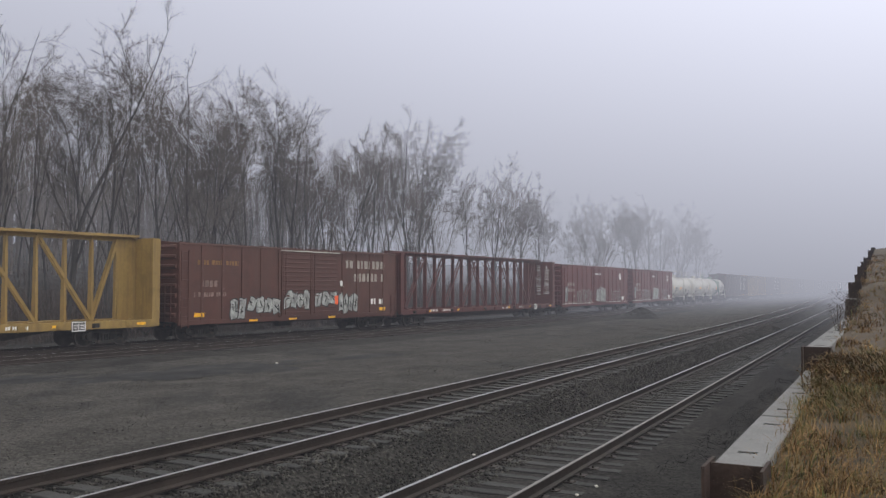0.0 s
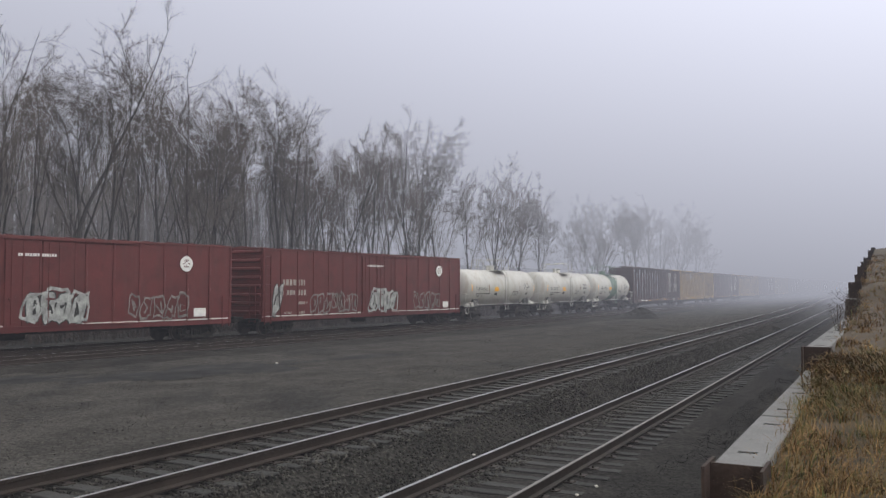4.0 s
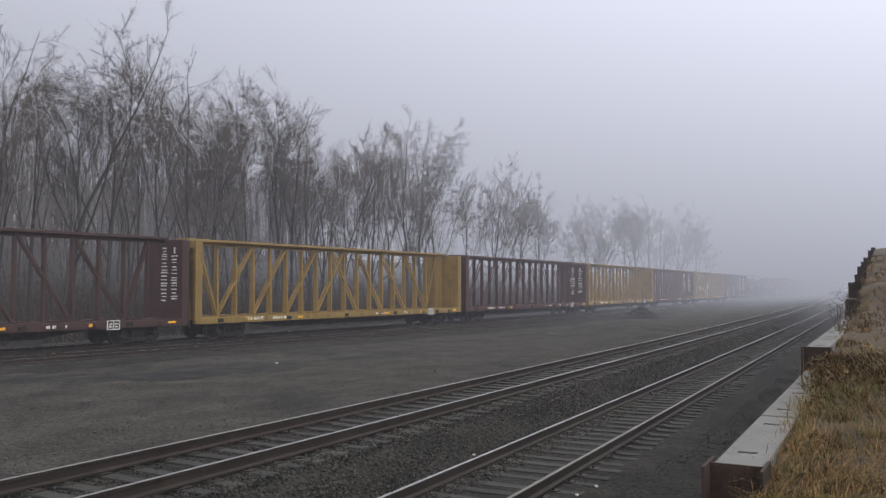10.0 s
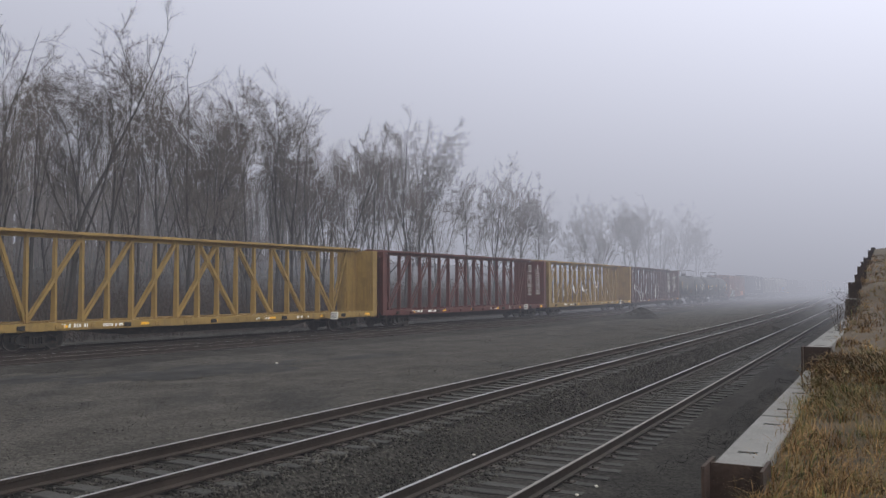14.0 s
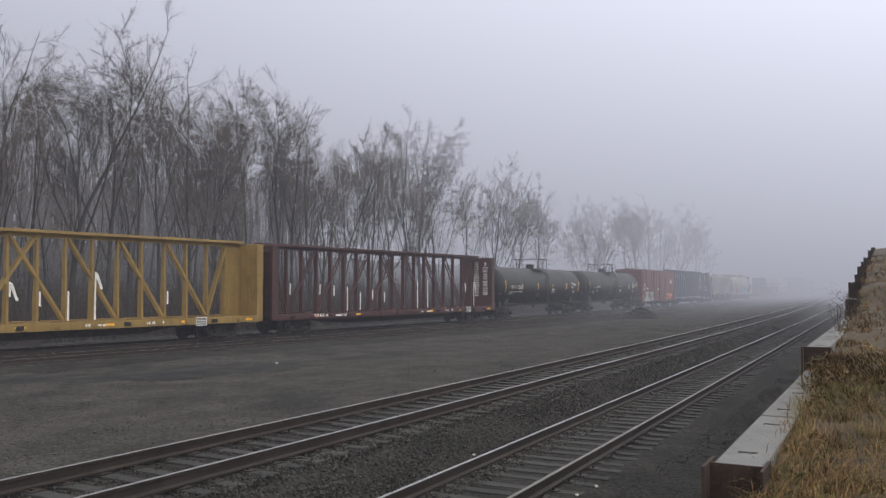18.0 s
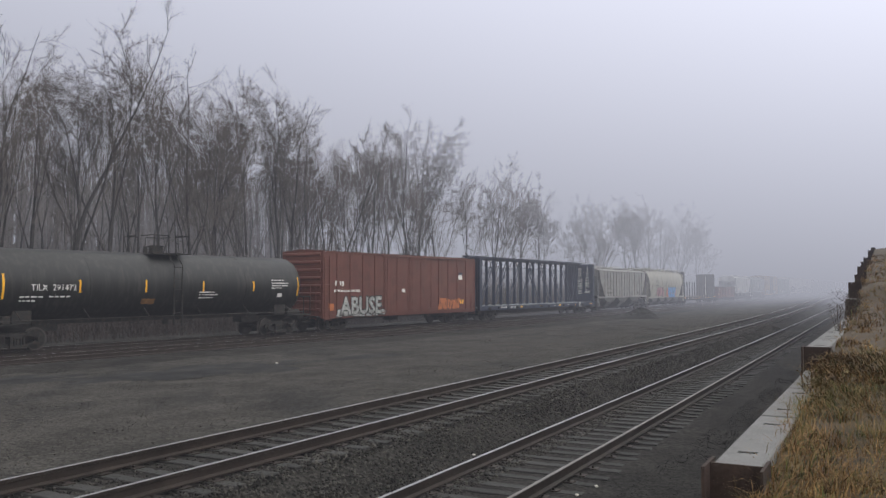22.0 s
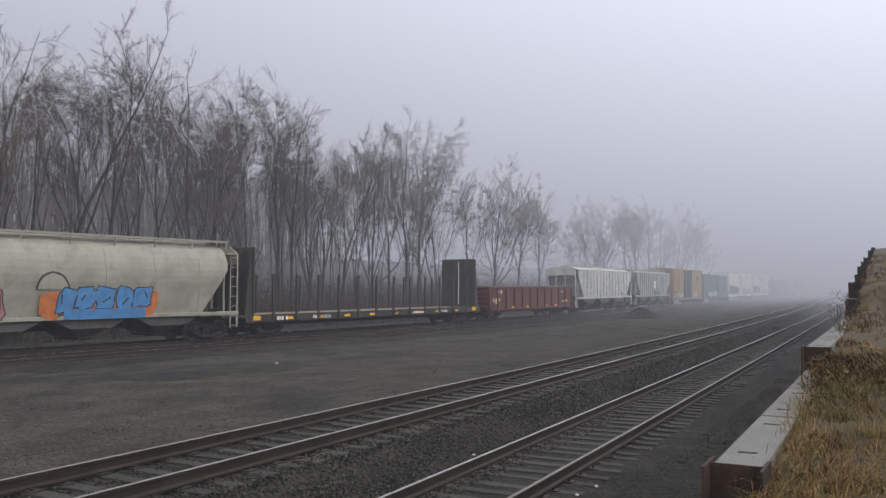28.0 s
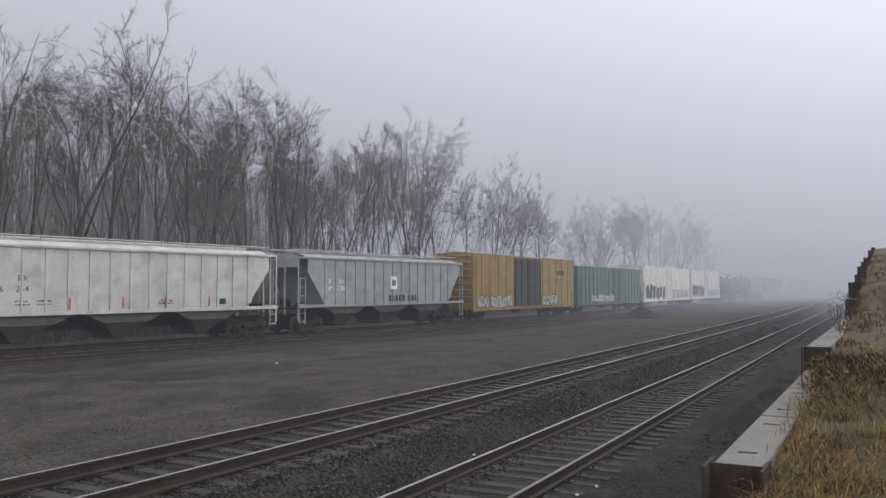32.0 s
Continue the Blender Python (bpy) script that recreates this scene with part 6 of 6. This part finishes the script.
    tankcar(121.6, 133.9, P_WHITE, "white tank car with black lettering and yellow reflectors", number="TILX 100562", ny=1.05, nh=0.26)
    tankcar(134.6, 146.9, P_WHITE, "white tank car with a broad pale green band", band=P_GREENBAND, number="GATX 6495")

    # two black tank cars
    tankcar(319.4, 336.6, P_BLACK, "black tank car with white lettering and yellow reflectors", r=1.5, zc=2.62, white=False, number="GATX  57835", ny=1.56, nh=0.28, hand=M_IRON)
    tankcar(337.9, 355.75, P_BLACK, "long black tank car with white lettering and yellow reflectors", r=1.5, zc=2.62, white=False, number="TILX  291472", ny=1.7, nh=0.26, hand=M_IRON)

    # orange-red boxcar with a big white tag
    car, L = boxcar(356.81, 373.74, P_ORANGE, "orange-red boxcar with a large white graffiti tag", ribs=14, door=(-2.7, 2.7), door_style="plug", top=4.62)
    hl = L / 2
    spray(car, -7.3, -2.5, 0.78, 1.25, P_SPRAY_S, 44, 1.546, 7, strokes=0)
    write(car, "ABUSE", -6.9, 0.98, 1.02, P_MARK_K, 1.562, "graffiti_outline", 0.98, swell=0.075)
    write(car, "ABUSE", -6.9, 0.98, 1.02, P_SPRAY_S, 1.568, "graffiti_letters", 0.98, swell=0.03)
    spray(car, 3.5, 6.3, 1.0, 1.8, P_SPRAY_O, 45, 1.546, 5, edge=P_BROWN)
    bars(car, [(-hl + 1.1, -hl + 1.9, 2.62, 0.26), (-hl + 1.0, -hl + 3.4, 2.25, 0.14)], P_MARK_W, 1.506, seed=46)
    mark(car, "placard", -0.85, -0.5, 2.2, 2.42, P_MARK_W, 1.59)
    mark(car, "shield_emblem", hl - 2.35, hl - 1.85, 3.05, 3.55, P_MARK_W, 1.547, "white striped shield emblem")
    mark(car, "emblem_band", hl - 2.35, hl - 1.85, 3.36, 3.55, P_BLUE, 1.555)
    bars(car, [(hl - 2.3, hl - 1.6, 1.35, 0.3)], P_MARK_Y, 1.506, seed=48)
    mark(car, "reflector", -hl + 0.5, -hl + 0.95, 1.2, 1.6, P_SPRAY_O, 1.547)

    # old grey ribbed hopper
    car, L = hopper(399.3, 417.4, P_OLDGREY, "weathered light grey covered hopper with ribbed sides", walk_mat=P_WHITE)
    hl = L / 2
    bars(car, [(-hl + 2.9, -hl + 4.6, 2.25, 0.22), (-hl + 2.9, -hl + 4.9, 1.85, 0.2)], P_IRONINK, 1.526, seed=51)
    bars(car, [(2.6, 3.4, 1.75, 0.3), (4.9, 5.6, 1.75, 0.3)], P_IRONINK, 1.526, seed=52)
    # cream round-sided hopper with bright graffiti
    car, L = hopper(418.0, 437.9, P_CREAM, "cream round-sided covered hopper with blue and pink graffiti", curved=True, bays=4, low=1.35, eave=4.2)
    hl = L / 2
    write(car, "CBFX", -6.1, 3.05, 0.36, P_MARK_K, 1.556)
    write(car, "450799", -6.1, 2.48, 0.36, P_MARK_K, 1.556)
    spray(car, -5.4, -1.9, 1.25, 2.5, P_SPRAY_P, 61, 1.562, 5)
    spray(car, -0.4, 5.0, 1.22, 2.35, P_SPRAY_O, 63, 1.562, 6, edge=P_SPRAY_O, strokes=0)
    spray(car, 0.2, 4.7, 1.5, 2.6, P_SPRAY_B, 62, 1.575, 5, strokes=1)
    mark(car, "blue_panel", 0.55, 4.4, 1.20, 1.62, P_SPRAY_B, 1.592)
    bm = bmesh.new()
    for rr, xx in ((0.72, 1.56), (0.64, 1.566)):
        ring = [bm.verts.new((xx, 0.08 + rr * math.cos(math.pi * k / 16), 2.45 + rr * math.sin(math.pi * k / 16))) for k in range(17)]
        f = bm.faces.new(ring)
        f.material_index = 0 if rr > 0.7 else 1
    part("half_round_emblem", bm, [P_MARK_K, P_CREAM], car, "half-round dark emblem")
    mark(car, "side_stripe", -hl + 0.6, hl - 0.6, 1.2, 1.33, P_CREAM, 1.556)

    car, L = bulkhead_flat(438.3, 461.7, P_FLAT, "dark empty bulkhead flatcar with side stakes")
    write(car, "21061", -5.85, 0.80, 0.24, P_MARK_W, 1.475)
    bars(car, [(-6.65, -6.15, 0.82, 0.16), (-L / 2 + 2.2, -L / 2 + 3.0, 0.82, 0.2), (3.0, 4.6, 0.84, 0.1), (6.2, 7.2, 0.84, 0.14)], P_MARK_W, 1.475, seed=71)

    car, L = gondola(462.92, 479.45, P_GONDOLA, "red-oxide gondola with posts and yellow reflectors")
    hl = L / 2
    bars(car, [(-6.5, -5.9, 2.0, 0.28), (hl - 2.5, hl - 2.0, 2.0, 0.2), (hl - 2.6, hl - 2.75, 1.75, 0.1)], P_MARK_W, 1.506, seed=81)
    write(car, "52108", -7.45, 1.42, 0.26, P_MARK_W, 1.506, wide=1.5)
    bars(car, [(hl - 2.2, hl - 1.7, 1.2, 0.14)], P_MARK_W, 1.506, seed=83)

    car, L = hopper(480.4, 498.45, P_GREY, "clean light grey covered hopper with black numbers", walk_mat=P_WHITE)
    hl = L / 2
    for txt, y, z in (("SI", -5.95, 2.75), ("RX", -5.05, 2.75), ("476", -6.1, 2.35), ("254", -5.1, 2.35)):
        write(car, txt, y, z, 0.26, P_MARK_K, 1.526)
    bars(car, [(-hl + 3.9, -hl + 4.4, 1.95, 0.06), (-hl + 4.8, -hl + 5.4, 1.95, 0.06), (-hl + 3.9, -hl + 4.5, 1.82, 0.06), (-hl + 4.8, -hl + 5.4, 1.82, 0.06), (1.5, 2.3, 1.9, 0.06), (1.5, 2.3, 1.78, 0.06)], P_MARK_K, 1.526, seed=91)
    mark(car, "notice_plate", hl - 4.0, hl - 3.6, 1.7, 1.98, P_MARK_K, 1.528)
    for y in (-hl + 2.7, -hl + 6.1, -hl + 8.6, 1.8, 4.3):
        mark(car, "reflector", y, y + 0.09, 1.62, 2.1, P_SPRAY_O, 1.585)
    car, L = hopper(499.85, 517.25, P_GREY2, "cool grey covered hopper with dark tag and white plate", walk_mat=P_WHITE)
    hl = L / 2
    for txt, y, z in (("SI", -6.2, 2.75), ("RX", -5.3, 2.75), ("47", -6.2, 2.35), ("6230", -5.4, 2.35)):
        write(car, txt, y, z, 0.26, P_MARK_W, 1.526)
    mark(car, "emblem_plate", -0.3, 0.4, 2.4, 3.2, P_MARK_W, 1.585)
    mark(car, "emblem_mark", -0.15, 0.25, 2.6, 3.0, P_SPRAY_B, 1.592)
    bars(car, [(-0.4, 2.6, 1.65, 0.4)], P_MARK_K, 1.526, seed=94)

    # yellow boxcar with dark doors, green boxcar, white boxcars
    car, L = boxcar(518.4, 537.75, P_YELLOW, "yellow boxcar with dark double doors and graffiti", ribs=14, door=(-2.75, 2.3), door_style="plug", door_mat=P_BLACK, top=5.05)
    hl = L / 2
    bm = bmesh.new()
    for dy, dz in ((0.45, 0.55), (0.45, -0.55)):
        bar(bm, (1.552, -7.2 - dy, 3.6 - dz), (1.552, -7.2 + dy, 3.6 + dz), 0.01, 0.14)
    part("cross_emblem", bm, P_SPRAY_P, car)
    mark(car, "name_plate", 5.6, 7.4, 3.6, 3.95, P_MARK_K, 1.547)
    for i, (y0, y1) in enumerate(((-hl + 0.6, -hl + 2.4), (-6.8, -3.2), (2.5, 5.8))):
        spray(car, y0, y1, 0.95, 1.9, P_SPRAY_S, 100 + i, 1.547, 4)
    bars(car, [(5.6, 6.8, 3.1, 0.12), (5.6, 6.6, 2.8, 0.1)], P_MARK_K, 1.506, seed=103)
    car, L = boxcar(538.5, 559.7, P_GREEN, "green boxcar with pale graffiti along its foot", ribs=18, door=(0.5, 3.6), door_style="plug", top=4.55)
    spray(car, -6.5, 1.0, 1.0, 1.8, P_SPRAY_S, 110, 1.547, 9, edge=P_GREEN)
    for a, b, s in ((561.1, 587.0, 120), (587.8, 610.4, 130)):
        car, L = boxcar(a, b, P_DIRTYWHITE, "dirty white boxcar with dark graffiti shapes", ribs=10, door=(-1.5, 1.5), door_style="plug", top=5.1, ribbed=False, end_corrugated=False)
        spray(car, -L / 2 + 1.2, -1.8, 0.95, 2.8, P_MARK_K, s, 1.51, 6, edge=P_SPRAY_S)
        spray(car, 1.8, L / 2 - 1.2, 0.95, 2.2, P_SPRAY_S, s + 1, 1.51, 4)
    # the tail, deep in the fog
    tankcar(611.9, 626.2, P_BLACK, "black tank car far down the foggy line", r=1.45, zc=2.6, white=False, hand=M_IRON)
    tankcar(627.0, 641.2, P_BLACK, "black tank car far down the foggy line", r=1.45, zc=2.6, white=False, hand=M_IRON)
    hopper(641.8, 659.8, P_CREAM, "pale covered hopper far down the foggy line")
    boxcar(660.6, 688.8, P_GREEN, "green boxcar far down the foggy line", ribs=14)
    hopper(689.6, 707.6, P_GREY, "light grey covered hopper far down the foggy line")
    hopper(708.4, 726.4, P_GREY2, "grey covered hopper far down the foggy line")
    boxcar(727.2, 745.2, P_BROWN, "brown boxcar far down the foggy line", ribs=14)


P_IRONINK = material("faded_black_stencil", (0.14, 0.13, 0.12), 0.8, vary=0.2, scale=4, fine=30, bump=0)
build_train()


# small loose stuff
build_stones()
build_grass()


def motions():
    for car, middle in TRAIN:
        walk(car, [(t, on_freight(middle - train_run(t), 0.0)) for t in [2.0 * i for i in range(17)]])


motions()
